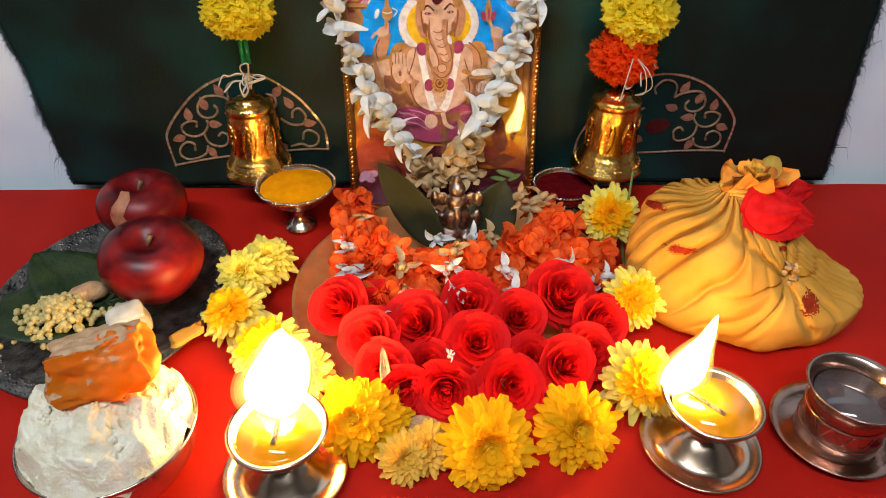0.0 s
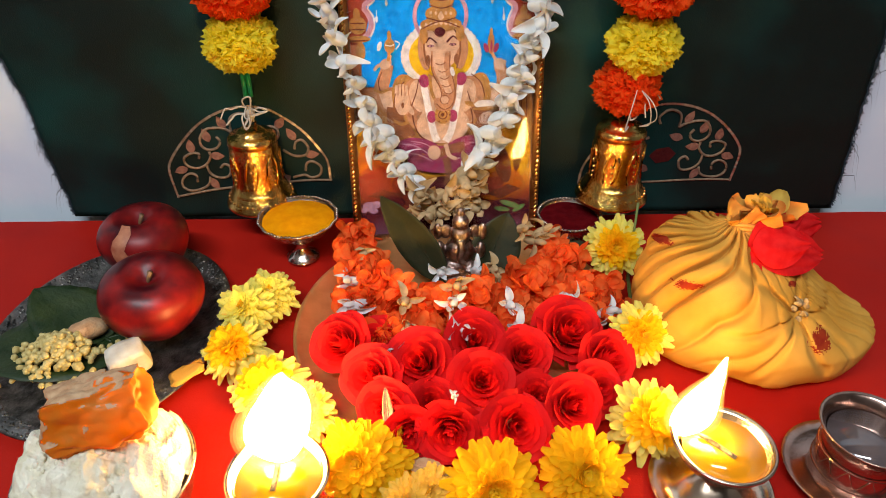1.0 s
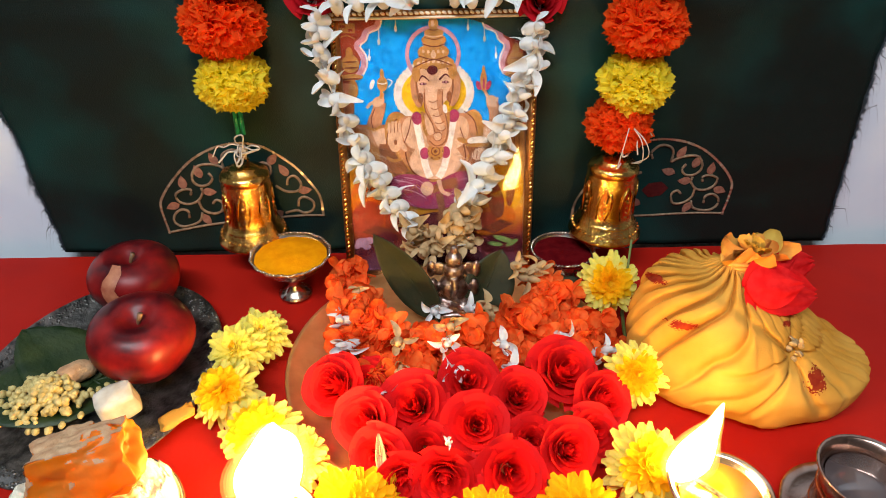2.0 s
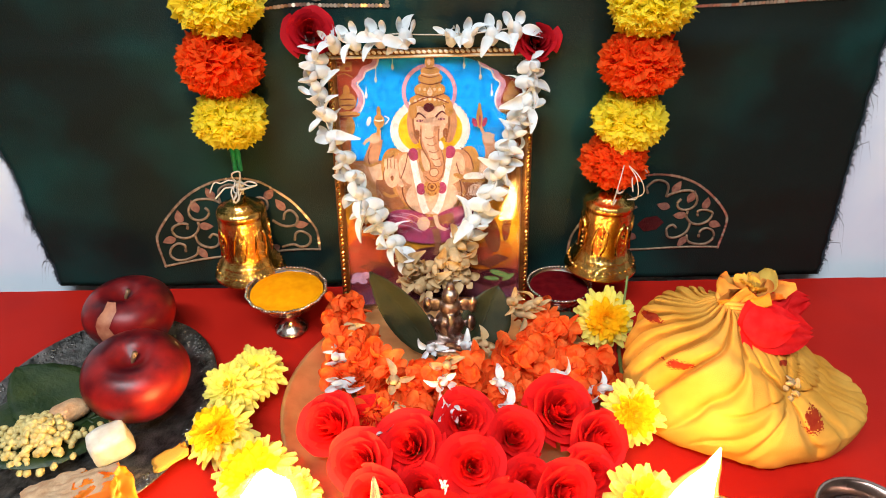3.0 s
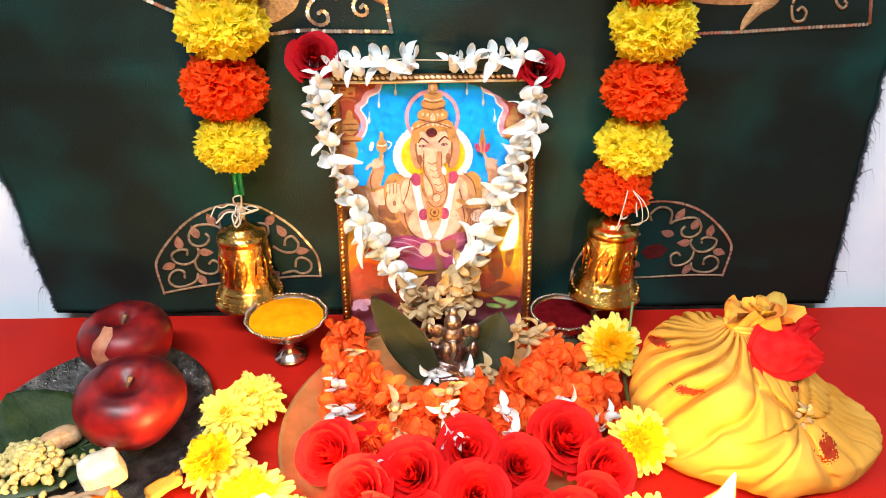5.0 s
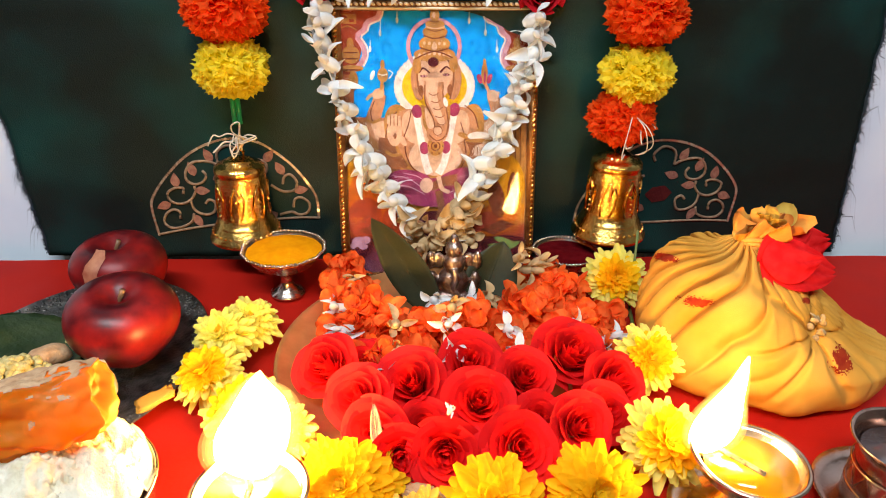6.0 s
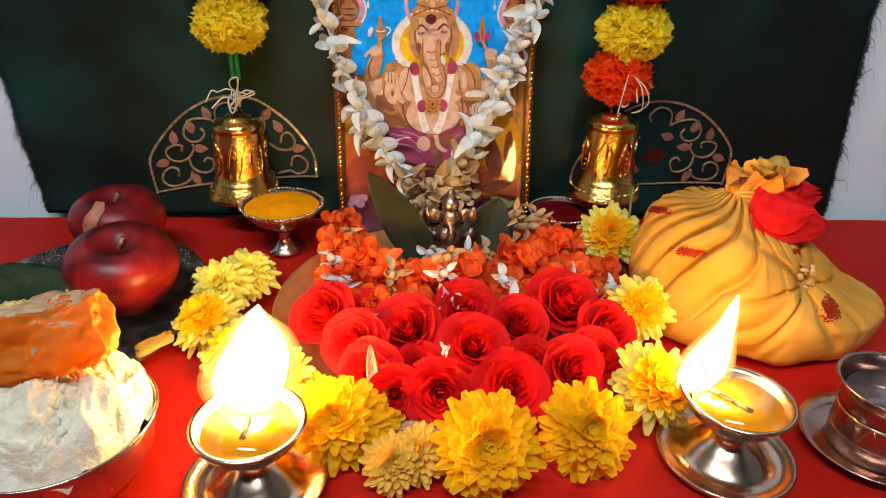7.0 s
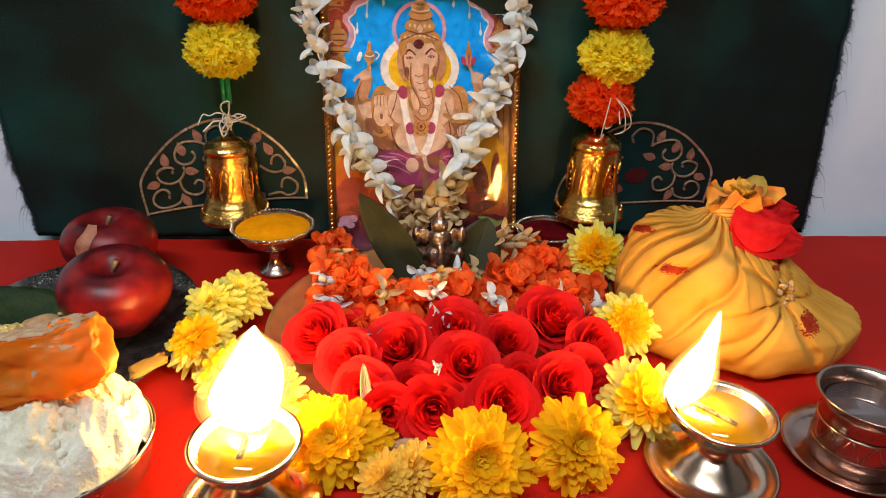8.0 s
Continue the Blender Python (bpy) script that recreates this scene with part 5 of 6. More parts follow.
def orange_string():
    t = thing("orange_flower_string", "string of orange florets with white blossoms coiled round the statuette", "garland")
    rnd = random.Random(21)
    kinds = [floret_mesh(s) for s in range(6)]
    line = spline([(-0.002, 0.585, 0.020), (0.004, 0.545, 0.022), (0.020, 0.512, 0.026), (0.050, 0.492, 0.028), (0.085, 0.486, 0.030), (0.118, 0.494, 0.030), (0.148, 0.512, 0.028), (0.172, 0.540, 0.026), (0.168, 0.575, 0.020)], 60)
    for i in range(230):
        p = line[int(i * 60 / 230)] + Vector((rnd.gauss(0, 0.007), rnd.gauss(-0.002, 0.008), rnd.uniform(-0.014, 0.014)))
        aim = Vector((rnd.gauss(0, 0.5) + (p.x - 0.085) * 6, -0.65 + rnd.gauss(0, 0.35), 0.75 + rnd.gauss(0, 0.3))).normalized()
        q = aim.to_track_quat("Z", "Y").to_matrix().to_4x4() @ pose(0, 0, 0, 0, 0, rnd.uniform(0, 360))
        shared("floret", kinds[i % 6], t, Matrix.Translation(p) @ q @ Matrix.Scale(rnd.uniform(0.75, 1.15), 4))
    # a lower tongue of florets between the roses, and loose ones by the rim
    for x, y, n, sp in ((0.034, 0.462, 26, 0.013), (0.052, 0.462, 14, 0.012), (0.188, 0.512, 26, 0.014), (0.008, 0.500, 14, 0.011), (0.100, 0.468, 16, 0.016), (0.134, 0.474, 12, 0.012), (0.178, 0.490, 10, 0.010)):
        for k in range(n):
            p = Vector((x + rnd.gauss(0, sp), y + rnd.gauss(0, sp), rnd.uniform(0.012, 0.030)))
            aim = Vector((rnd.gauss(0, 0.6), -0.6 + rnd.gauss(0, 0.4), 0.8)).normalized()
            q = aim.to_track_quat("Z", "Y").to_matrix().to_4x4() @ pose(0, 0, 0, 0, 0, rnd.uniform(0, 360))
            shared("floret", kinds[k % 6], t, Matrix.Translation(p) @ q @ Matrix.Scale(rnd.uniform(0.8, 1.1), 4))
    # white blossoms threaded between
    for x, y, z, ax, ay in ((0.003, 0.512, 0.032, -1, -0.4), (0.008, 0.486, 0.030, -1, -0.8), (0.012, 0.540, 0.040, -0.5, -0.6), (0.044, 0.478, 0.040, 0.1, -1), (0.046, 0.455, 0.034, 0.2, -1), (0.081, 0.470, 0.046, -0.1, -1),
                            (0.083, 0.480, 0.050, 0.1, -0.6), (0.072, 0.520, 0.034, 0, -1), (0.100, 0.528, 0.030, 0.2, -0.9), (0.112, 0.530, 0.032, 0.6, -0.8), (0.122, 0.478, 0.036, 0.4, -1), (0.168, 0.488, 0.034, 0.3, -1),
                            (0.148, 0.552, 0.044, 0.7, -0.6), (0.156, 0.560, 0.046, 1, -0.3), (0.140, 0.560, 0.050, 0.3, -0.6), (0.196, 0.478, 0.026, 0.8, -0.9), (0.040, 0.432, 0.030, -0.3, -1), (0.086, 0.452, 0.036, 0.1, -1), (0.128, 0.460, 0.030, 0.2, -1)):
        aim = Vector((ax, ay, 0.5 + rnd.uniform(-0.3, 0.3))).normalized()
        q = aim.to_track_quat("Z", "Y").to_matrix().to_4x4() @ pose(0, 0, 0, 0, 0, rnd.uniform(0, 360))
        shared("blossom", rnd.choice(BLOSSOM[:2] + CREAM[:2]), t, Matrix.Translation((x, y, z)) @ q @ Matrix.Diagonal((0.70, 0.70, 1.05, 1)), "pale blossom")
    return t


orange_string()

# ---- roses heaped on the plate ----
ROSES = [rose("bright red rose heaped on the copper plate", ROSE_RED, pose(0.094, 0.443, 0.034, 34, 0, 0) @ Matrix.Scale(0.0265, 4), s, 25, group="red roses on the plate") for s in (31, 32, 33)]
for o, (x, y, z, rx, ry, rz, s) in zip(ROSES, ((0.094, 0.443, 0.031, 36, 4, 0, 0.0275), (0.057, 0.421, 0.031, 34, -14, 40, 0.0295), (0.098, 0.403, 0.031, 38, 4, 80, 0.0270))):
    o.matrix_basis = pose(x, y, z, rx, ry, 0) @ pose(0, 0, 0, 0, 0, rz) @ Matrix.Diagonal((0.89 * s, 0.89 * s, 0.97 * s, 1))
for i, (x, y, z, rx, ry, s) in enumerate(((0.129, 0.428, 0.030, 34, 8, 0.0250), (0.164, 0.450, 0.032, 32, 14, 0.0320), (0.188, 0.428, 0.026, 36, 26, 0.0270), (0.156, 0.383, 0.028, 42, 14, 0.0265), (0.117, 0.366, 0.029, 46, 6, 0.0275),
                                          (0.076, 0.366, 0.026, 62, -4, 0.0270), (0.034, 0.384, 0.025, 50, -12, 0.0250), (0.024, 0.410, 0.028, 34, -22, 0.0275), (0.000, 0.446, 0.026, 30, -24, 0.0290), (0.050, 0.368, 0.022, 60, 10, 0.0230),
                                          (0.134, 0.396, 0.022, 40, 0, 0.0230), (0.064, 0.394, 0.020, 40, 0, 0.0230), (0.024, 0.450, 0.022, 30, -10, 0.0250), (0.176, 0.402, 0.022, 40, 20, 0.0240))):
    copy_thing(ROSES[i % 3], pose(x, y, z, rx, ry, 0) @ pose(0, 0, 0, 0, 0, 57 * i)).scale = (0.89 * s, 0.89 * s, 0.97 * s)
bud = thing("white_bud", "small white blossom fallen among the red roses", "blossom", pose(0.078, 0.372, 0.050, 30, 10, 0))
shared("petals", BLOSSOM[1], bud, Matrix.Diagonal((0.26, 0.26, 0.6, 1)))
big_leaf("thin pale leaf blade among the roses", pose(0.038, 0.366, 0.022, 0, -50, 100), 0.030, 0.006, 0.1, JAGGERY_CRUST)
big_leaf("dry orange leaf tip on the plate edge", pose(0.050, 0.352, 0.012, 0, -10, -30), 0.03, 0.012, 0.1, JAGGERY_CRUST)

# ---- chrysanthemums in a ring ----
MUM_GROUP = "chrysanthemums laid round the plate"


def mum(label, outer, inner, seed, centre=MUM_CENTRE, layers=7):
    t = thing("chrysanthemum", label, "chrysanthemum", Matrix.Scale(0.028, 4), MUM_GROUP)
    return mum_parts(t, outer, inner, centre, seed, layers)


MUMS = {"y": mum("bright yellow chrysanthemum head lying by the copper plate", YELLOW_MUM, YELLOW_MUM, 1),
        "d": mum("deep yellow chrysanthemum with many petals by the plate", YELLOW_MUM, YELLOW_MUM, 5, layers=9),
        "p": mum("pale lemon chrysanthemum head lying on the red cloth", PALE_MUM, PALE_MUM, 2),
        "w": mum("whitish yellow chrysanthemum beside the burning lamp", PALE_MUM, YELLOW_MUM, 3),
        "l": mum("lemon yellow chrysanthemum leaning by the yellow cloth bag", PALE_MUM, YELLOW_MUM, 6),
        "f": mum("small faded chrysanthemum lying on the red cloth", FADED_MUM, FADED_MUM, 4, layers=6)}
seen_kinds = set()
for i, (k, x, y, z, rx, ry, s) in enumerate((("l", 0.221, 0.556, 0.034, 56, -8, 0.0275), ("l", 0.217, 0.450, 0.030, 50, 0, 0.0245), ("w", 0.205, 0.376, 0.022, 44, 8, 0.0290), ("y", 0.155, 0.337, 0.024, 50, 6, 0.0295),
                                             ("d", 0.100, 0.323, 0.026, 52, 0, 0.0310), ("f", 0.050, 0.322, 0.014, 40, 20, 0.0180), ("f", 0.064, 0.330, 0.013, 30, -20, 0.0190), ("d", 0.020, 0.346, 0.022, 44, -10, 0.0290), ("y", 0.034, 0.352, 0.016, 30, 10, 0.0230),
                                             ("w", -0.020, 0.386, 0.018, 24, -12, 0.0240), ("w", -0.046, 0.407, 0.020, 28, -10, 0.0290), ("w", -0.079, 0.446, 0.020, 24, -18, 0.0265), ("p", -0.080, 0.489, 0.022, 28, -14, 0.0255), ("p", -0.066, 0.508, 0.021, 24, 12, 0.0245))):
    m = pose(x, y, z, rx, ry, 0) @ pose(0, 0, 0, 0, 0, 43 * i)
    s *= 0.90
    if k in seen_kinds:
        copy_thing(MUMS[k], m).scale = (s, s, s)
    else:
        seen_kinds.add(k)
        MUMS[k].matrix_basis = m @ Matrix.Scale(s, 4)


def incense_stick():
    bm = bmesh.new()
    sweep(bm, [(0.236, 0.552, 0.000), (0.2355, 0.560, 0.075)], 0.0011, 6)
    sweep(bm, [(0.224, 0.470, 0.004), (0.229, 0.520, 0.012), (0.236, 0.552, 0.006)], 0.0016, 6)
    return tagged(part("flower_stem", bm, STEM), "thin brown stem standing behind a chrysanthemum", "stem")


incense_stick()


# ---- oil lamps ----
def oil_lamp(label, x, y, wick_at, tip, width, lean, turn):
    t = thing("oil_lamp", label, "oil lamp", pose(x, y, 0.0, 0, 0, turn), "lit oil lamps")
    base = [(0, 0.0006), (0.034, 0.0006), (0.0370, 0.0040), (0.0376, 0.0062), (0.0366, 0.0066), (0.0335, 0.0046), (0.0270, 0.0040), (0.0225, 0.0062), (0.0180, 0.0125), (0.0110, 0.0180), (0.0075, 0.0205), (0, 0.0205)]
    part("base_dish", lathe(base, 64), LAMP_METAL, t, "wide turned foot dish")
    part("stem", lathe([(0, 0.0200), (0.0078, 0.0200), (0.0092, 0.0222), (0.0068, 0.0240), (0.0072, 0.0258), (0, 0.0258)], 32), LAMP_METAL, t)
    spout = lambda a, k: 1 + 0.10 * max(0.0, math.cos(a)) ** 6
    bowl = [(0, 0.0252), (0.0085, 0.0252), (0.0188, 0.0296), (0.0258, 0.0368), (0.0280, 0.0420), (0.0292, 0.0432), (0.0292, 0.0446), (0.0270, 0.0448), (0.0254, 0.0426), (0.0190, 0.0335), (0.008, 0.0290), (0, 0.0286)]
    b = part("bowl", lathe(bowl, 64, spout), LAMP_METAL, t, "shallow spouted metal bowl")
    o = part("oil", lathe([(0, 0.0402), (0.0240, 0.0402), (0.0236, 0.0392), (0, 0.0382)], 48), OIL, b, "golden lamp oil")
    inv = t.matrix_basis.inverted()
    w, tp = inv @ Vector(wick_at), inv @ Vector(tip)
    bm = bmesh.new()
    sweep(bm, spline([(-0.008, 0.003, 0.0405), (0.35 * w.x, 0.5 * w.y, 0.0412), w], 10), 0.0016, 6)
    part("wick", bm, WICK, t, "charred cotton wick")
    # the core, then five growing shells that stand for its soft halo
    for name, mat, grow in (("flame", FLAME_CORE, 1.0), ("flame_halo", FLAME_HALO, 1.07), ("flame_halo", FLAME_HALO, 1.14), ("flame_halo", FLAME_HALO, 1.22), ("flame_halo", FLAME_HALO, 1.31), ("flame_halo", FLAME_HALO, 1.41)):
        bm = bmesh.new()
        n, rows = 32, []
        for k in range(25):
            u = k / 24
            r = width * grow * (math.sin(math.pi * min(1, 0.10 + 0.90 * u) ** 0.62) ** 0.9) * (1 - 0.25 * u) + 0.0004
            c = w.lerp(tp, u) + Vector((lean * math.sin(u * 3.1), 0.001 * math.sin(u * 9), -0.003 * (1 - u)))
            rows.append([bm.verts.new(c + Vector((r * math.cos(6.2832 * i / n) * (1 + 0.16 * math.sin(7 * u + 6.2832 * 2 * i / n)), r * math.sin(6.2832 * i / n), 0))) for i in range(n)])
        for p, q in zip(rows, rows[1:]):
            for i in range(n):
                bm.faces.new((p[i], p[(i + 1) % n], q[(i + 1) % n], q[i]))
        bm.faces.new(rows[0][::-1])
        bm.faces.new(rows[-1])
        part(name, bm, mat, t, "bright yellow-white flame, widened by its bloom" if grow == 1 else "clear orange halo shell round the flame")
    return t


# flame widths are larger than the flames, to take in their bloom
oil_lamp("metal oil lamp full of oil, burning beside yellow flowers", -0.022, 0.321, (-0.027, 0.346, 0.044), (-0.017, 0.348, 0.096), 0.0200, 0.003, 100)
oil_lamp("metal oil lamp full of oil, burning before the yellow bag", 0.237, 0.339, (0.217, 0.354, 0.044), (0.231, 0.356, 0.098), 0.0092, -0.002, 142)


# ---- water tumbler on its saucer ----
def tumbler():
    s = thing("saucer", "small silver saucer under the water tumbler", "saucer", pose(0.327, 0.348, 0.0))
    part("saucer_body", lathe([(0, 0.0008), (0.024, 0.0008), (0.0330, 0.0030), (0.0385, 0.0068), (0.0395, 0.0076), (0.0390, 0.0084), (0.0330, 0.0048), (0.024, 0.0030), (0, 0.0030)], 64), TUMBLER_METAL, s)
    t = thing("water_tumbler", "small silver tumbler of water with a red mark, on a saucer", "tumbler", pose(0.327, 0.346, 0.0031))
    prof = [(0, 0.0), (0.0235, 0.0), (0.0248, 0.0012), (0.0250, 0.008), (0.0240, 0.020), (0.0234, 0.030), (0.0238, 0.036), (0.0262, 0.0415), (0.0290, 0.0440), (0.0298, 0.0448), (0.0294, 0.0456), (0.0272, 0.0440), (0.0240, 0.0390), (0.0222, 0.030), (0.0222, 0.004), (0, 0.003)]
    b = part("tumbler_body", lathe(prof, 64), TUMBLER_METAL, t)
    part("water", lathe([(0, 0.0366), (0.0226, 0.0366), (0.0222, 0.034), (0, 0.034)], 48), WATER, t, "still water")
    bm = bmesh.new()
    for z in (0.012, 0.0265):
        lathe([(0.0246, z - 0.0006), (0.0252, z), (0.0246, z + 0.0006)], 48, None, bm)
    part("turned_ring", bm, TUMBLER_METAL, b)
    bm = bmesh.new()
    a = math.radians(-75)
    ball(bm, Matrix.Translation((0.0240 * math.cos(a), 0.0240 * math.sin(a), 0.020)) @ Matrix.Diagonal((0.0040, 0.0012, 0.0028, 1)), 1, 9, 6)
    part("vermilion_mark", bm, KUMKUM, b, "smeared red powder mark")
    bm = bmesh.new()
    for k in range(12):
        a0 = 6.2832 * k / 12
        for lean in (-1, 1):
            sweep(bm, [((0.0243 + 0.0002 * math.sin(u)) * math.cos(a0 + lean * 0.06 * u), (0.0243 + 0.0002 * math.sin(u)) * math.sin(a0 + lean * 0.06 * u), 0.0135 + 0.0030 * u) for u in (0, 1, 2, 3, 4)], 0.0003, 5)
    tagged(part("engraving", bm, TUMBLER_METAL, b), "raised crossed lines", kind="stuff")


tumbler()


# ---- oval plate with fruit ----
def fruit_plate():
    t = thing("oval_plate", "oval hammered silver plate holding apples, leaf and grains", "plate", pose(-0.186, 0.484, 0.0))
    prof = [(0, 0.0012), (0.066, 0.0012), (0.076, 0.0030), (0.0875, 0.0085), (0.0890, 0.0100), (0.0882, 0.0110), (0.0760, 0.0062), (0.068, 0.0030), (0, 0.0024)]
    bm = lathe(prof, 96)
    bmesh.ops.transform(bm, matrix=Matrix.Diagonal((1.0, 1.26, 1.0, 1)), verts=bm.verts)
    b = part("plate_body", bm, HAMMERED, t)
    bm = bmesh.new()
    rnd = random.Random(8)
    for i in range(520):
        a, f = rnd.uniform(0, 6.283), rnd.uniform(0, 1)
        r = 0.0765 + 0.0110 * f
        ball(bm, pose(r * math.cos(a), 1.26 * r * math.sin(a), 0.0062 + 0.0045 * f) @ Matrix.Diagonal((0.0016, 0.0016, 0.0008, 1)), 1, 5, 3)
    tagged(part("hammer_mark", bm, HAMMERED, b), kind="stuff")


fruit_plate()


def apple(label, x, y, z, s, tilt, turn, sticker):
    t = thing("apple", label, "apple", pose(x, y, z, tilt, 0, turn))
    prof = []
    for k in range(33):
        a = math.pi * k / 32
        r = 0.0372 * math.sin(a) * (1 + 0.30 * math.cos(a))
        zz = 0.0350 * math.cos(a) - (0.0125 * math.exp(-(r / 0.0115) ** 2) if k < 16 else -0.005 * math.exp(-(r / 0.008) ** 2))
        prof.append((r * s if 0 < k < 32 else 0, zz * s))
    bulge = lambda a, k: 1 + 0.022 * math.cos(5 * a + 0.4) * (k / 32) + 0.015 * math.cos(2 * a)
    part("apple_flesh", lathe(prof, 56, bulge), APPLE, t, "shiny red skin")
    bm = bmesh.new()
    sweep(bm, [(0, 0, 0.017 * s), (0.001, 0, 0.025 * s), (0.004, 0.001, 0.032 * s)], lambda u: 0.0012 + 0.0008 * u, 6)
    part("stalk", bm, WOOD, t, "short brown stalk")
    if sticker:
        bm = bmesh.new()
        rows = []
        for i in range(9):
            row = []
            for j in range(7):
                a, h = math.radians(-100 + 3.4 * (i - 4) * (1 - 0.07 * j + 0.35 * noise.noise((i * 0.3, j * 0.9, 2))) + 3 * math.sin(1.7 * j)), 1.2 - 0.20 * j
                el = h
                r = 0.0376 * math.cos(el) * (1 + 0.30 * math.sin(el)) * s
                row.append(bm.verts.new((r * math.cos(a), r * math.sin(a), 0.0355 * math.sin(el) * s)))
            rows.append(row)
        for p, q in zip(rows, rows[1:]):
            for j in range(6):
                bm.faces.new((p[j], p[j + 1], q[j + 1], q[j]))
        part("pale_streak", bm, APPLE_PALE, t, "pale yellowish streak in the skin")


apple("shiny dark red apple lying in front on the oval plate", -0.147, 0.484, 0.0362, 0.965, 12, 20, False)
apple("red apple with a pale streak, behind on the oval plate", -0.180, 0.562, 0.0355, 0.93, 4, 0, True)
big_leaf("dark green betel leaf spread on the oval plate", pose(-0.170, 0.480, 0.008, 0, -3, 208), 0.105, 0.085, 0.10, LEAF_GREEN, 0.10)
big_leaf("dark green betel leaf on the far side of the plate", pose(-0.185, 0.470, 0.010, 0, -6, 150), 0.080, 0.060, 0.12, LEAF_GREEN, 0.12)


def grains():
    bm = bmesh.new()
    rnd = random.Random(12)
    for i in range(430):
        d = abs(rnd.gauss(0, 0.5))
        a = rnd.uniform(0, 6.283)
        x, y = 0.034 * d * math.cos(a), 0.025 * d * math.sin(a)
        z = 0.020 * math.exp(-d * d * 1.1) * rnd.uniform(0.55, 1) + 0.012
        s = rnd.uniform(0.0019, 0.0034)
        ball(bm, pose(-0.208 + x, 0.445 + y, z, rnd.uniform(0, 90), rnd.uniform(0, 90), 0) @ Matrix.Diagonal((s, s, s * 1.35, 1)), 1, 6, 4)
    for x, y in ((-0.196, 0.494), (-0.172, 0.462), (-0.166, 0.470), (-0.160, 0.476), (-0.232, 0.432)):
        ball(bm, pose(x, y, 0.0145) @ Matrix.Diagonal((0.0026, 0.0022, 0.0019, 1)), 1, 6, 4)
    tagged(part("puffed_grains", bm, GRAIN), "small heap of puffed pale grains on the leaf", "grain", kind="stuff")


grains()


def lump(name, label, category, m, size, mat, seed, rough=0.16, cuts=5, square=0.5):
    """A rough-hewn block with uneven, rounded faces."""
    bm = bmesh.new()
    bmesh.ops.create_cube(bm, size=2)
    bmesh.ops.subdivide_edges(bm, edges=bm.edges, cuts=cuts, use_grid_fill=True)
    for v in bm.verts:
        p = v.co.copy()
        v.co = p.lerp(p.normalized() * 1.25, square)
        v.co *= 1 + rough * noise.noise(p * 1.1 + Vector((seed, 0, 0))) + 0.4 * rough * noise.noise(p * 3.1 + Vector((0, seed, 0)))
        v.co = Vector((v.co.x * size[0], v.co.y * size[1], v.co.z * size[2]))
    ob = part(name, bm, mat)
    ob.matrix_basis = m
    return tagged(ob, label, category)


lump("date", "small brown dried date lying on the leaf", "date", pose(-0.196, 0.470, 0.020, 0, 10, 40), (0.011, 0.007, 0.006), JAGGERY_CRUST, 3, square=0.9)
lump("pale_cube", "pale cream cube of coconut on the oval plate", "coconut piece", pose(-0.154, 0.438, 0.020, 6, -8, 30), (0.0132, 0.0104, 0.0100), GARLIC, 7, 0.12, square=0.4)
lump("yellow_flake", "thin yellow flake lying at the plate edge", "food piece", pose(-0.112, 0.430, 0.0135, 0, -14, 30), (0.0110, 0.0062, 0.0016), BAG, 9, 0.45, square=0.3)


# ---- bowl of rice with a jaggery block ----
def rice_bowl():
    t = thing("rice_bowl", "small steel bowl heaped with white rice", "bowl", pose(-0.118, 0.322, 0.0))
    prof = [(0, 0.0008), (0.022, 0.0008), (0.034, 0.008), (0.0435, 0.024), (0.0475, 0.042), (0.0490, 0.0455), (0.0480, 0.0465), (0.0462, 0.044), (0.042, 0.024), (0.033, 0.010), (0, 0.004)]
    part("bowl_body", lathe(prof, 64), SILVER, t, "polished steel bowl")
    bm = bmesh.new()
    n, m = 150, 70
    rows = []
    for k in range(m + 1):
        f = 1 - k / m
        ring = []
        for i in range(n):
            a = 6.2832 * i / n
            c = Vector((math.cos(a) * f, math.sin(a) * f, 0))
            lumps = 0.0085 * noise.noise(c * 4.0 + Vector((3, 1, 0))) + 0.0064 * (0.5 - abs(noise.noise(c * 7 + Vector((0, 7, 1))))) + 0.0048 * (0.5 - abs(noise.noise(c * 15 + Vector((5, 0, 1))))) + 0.0016 * noise.noise(c * 40)
            z = 0.040 + 0.036 * (1 - f ** 3.0) + lumps * (0.5 + 0.5 * f)
            r = 0.0470 * (f + 0.10 * math.sin(math.pi * f) * f) * (1 + 0.10 * noise.noise((math.cos(a) * 2, math.sin(a) * 2, 4 + 4 * f)))
            ring.append(bm.verts.new((r * math.cos(a), r * math.sin(a), z)))
        rows.append(ring)
    for p, q in zip(rows[:-1], rows[1:-1]):
        for i in range(n):
            bm.faces.new((p[i], p[(i + 1) % n], q[(i + 1) % n], q[i]))
    bm.faces.new(rows[-2])
    rice = part("rice", bm, RICE, t, "heap of crumbly white rice")
    bm = bmesh.new()
    rnd = random.Random(3)
    for i in range(700):
        a, f = rnd.uniform(0, 6.283), math.sqrt(rnd.uniform(0.02, 1.0))
        r = 0.0450 * f
        z = 0.042 + 0.036 * (1 - f ** 3.0) + rnd.uniform(-0.0022, 0.0008)
        s = rnd.uniform(0.0010, 0.0028)
        ball(bm, pose(r * math.cos(a), r * math.sin(a), z, rnd.uniform(0, 180), rnd.uniform(0, 180), 0) @ Matrix.Diagonal((s * 1.3, s * 0.8, s * 0.7, 1)), 1, 6, 4)
    tagged(part("rice_crumb", bm, RICE, rice), kind="stuff")


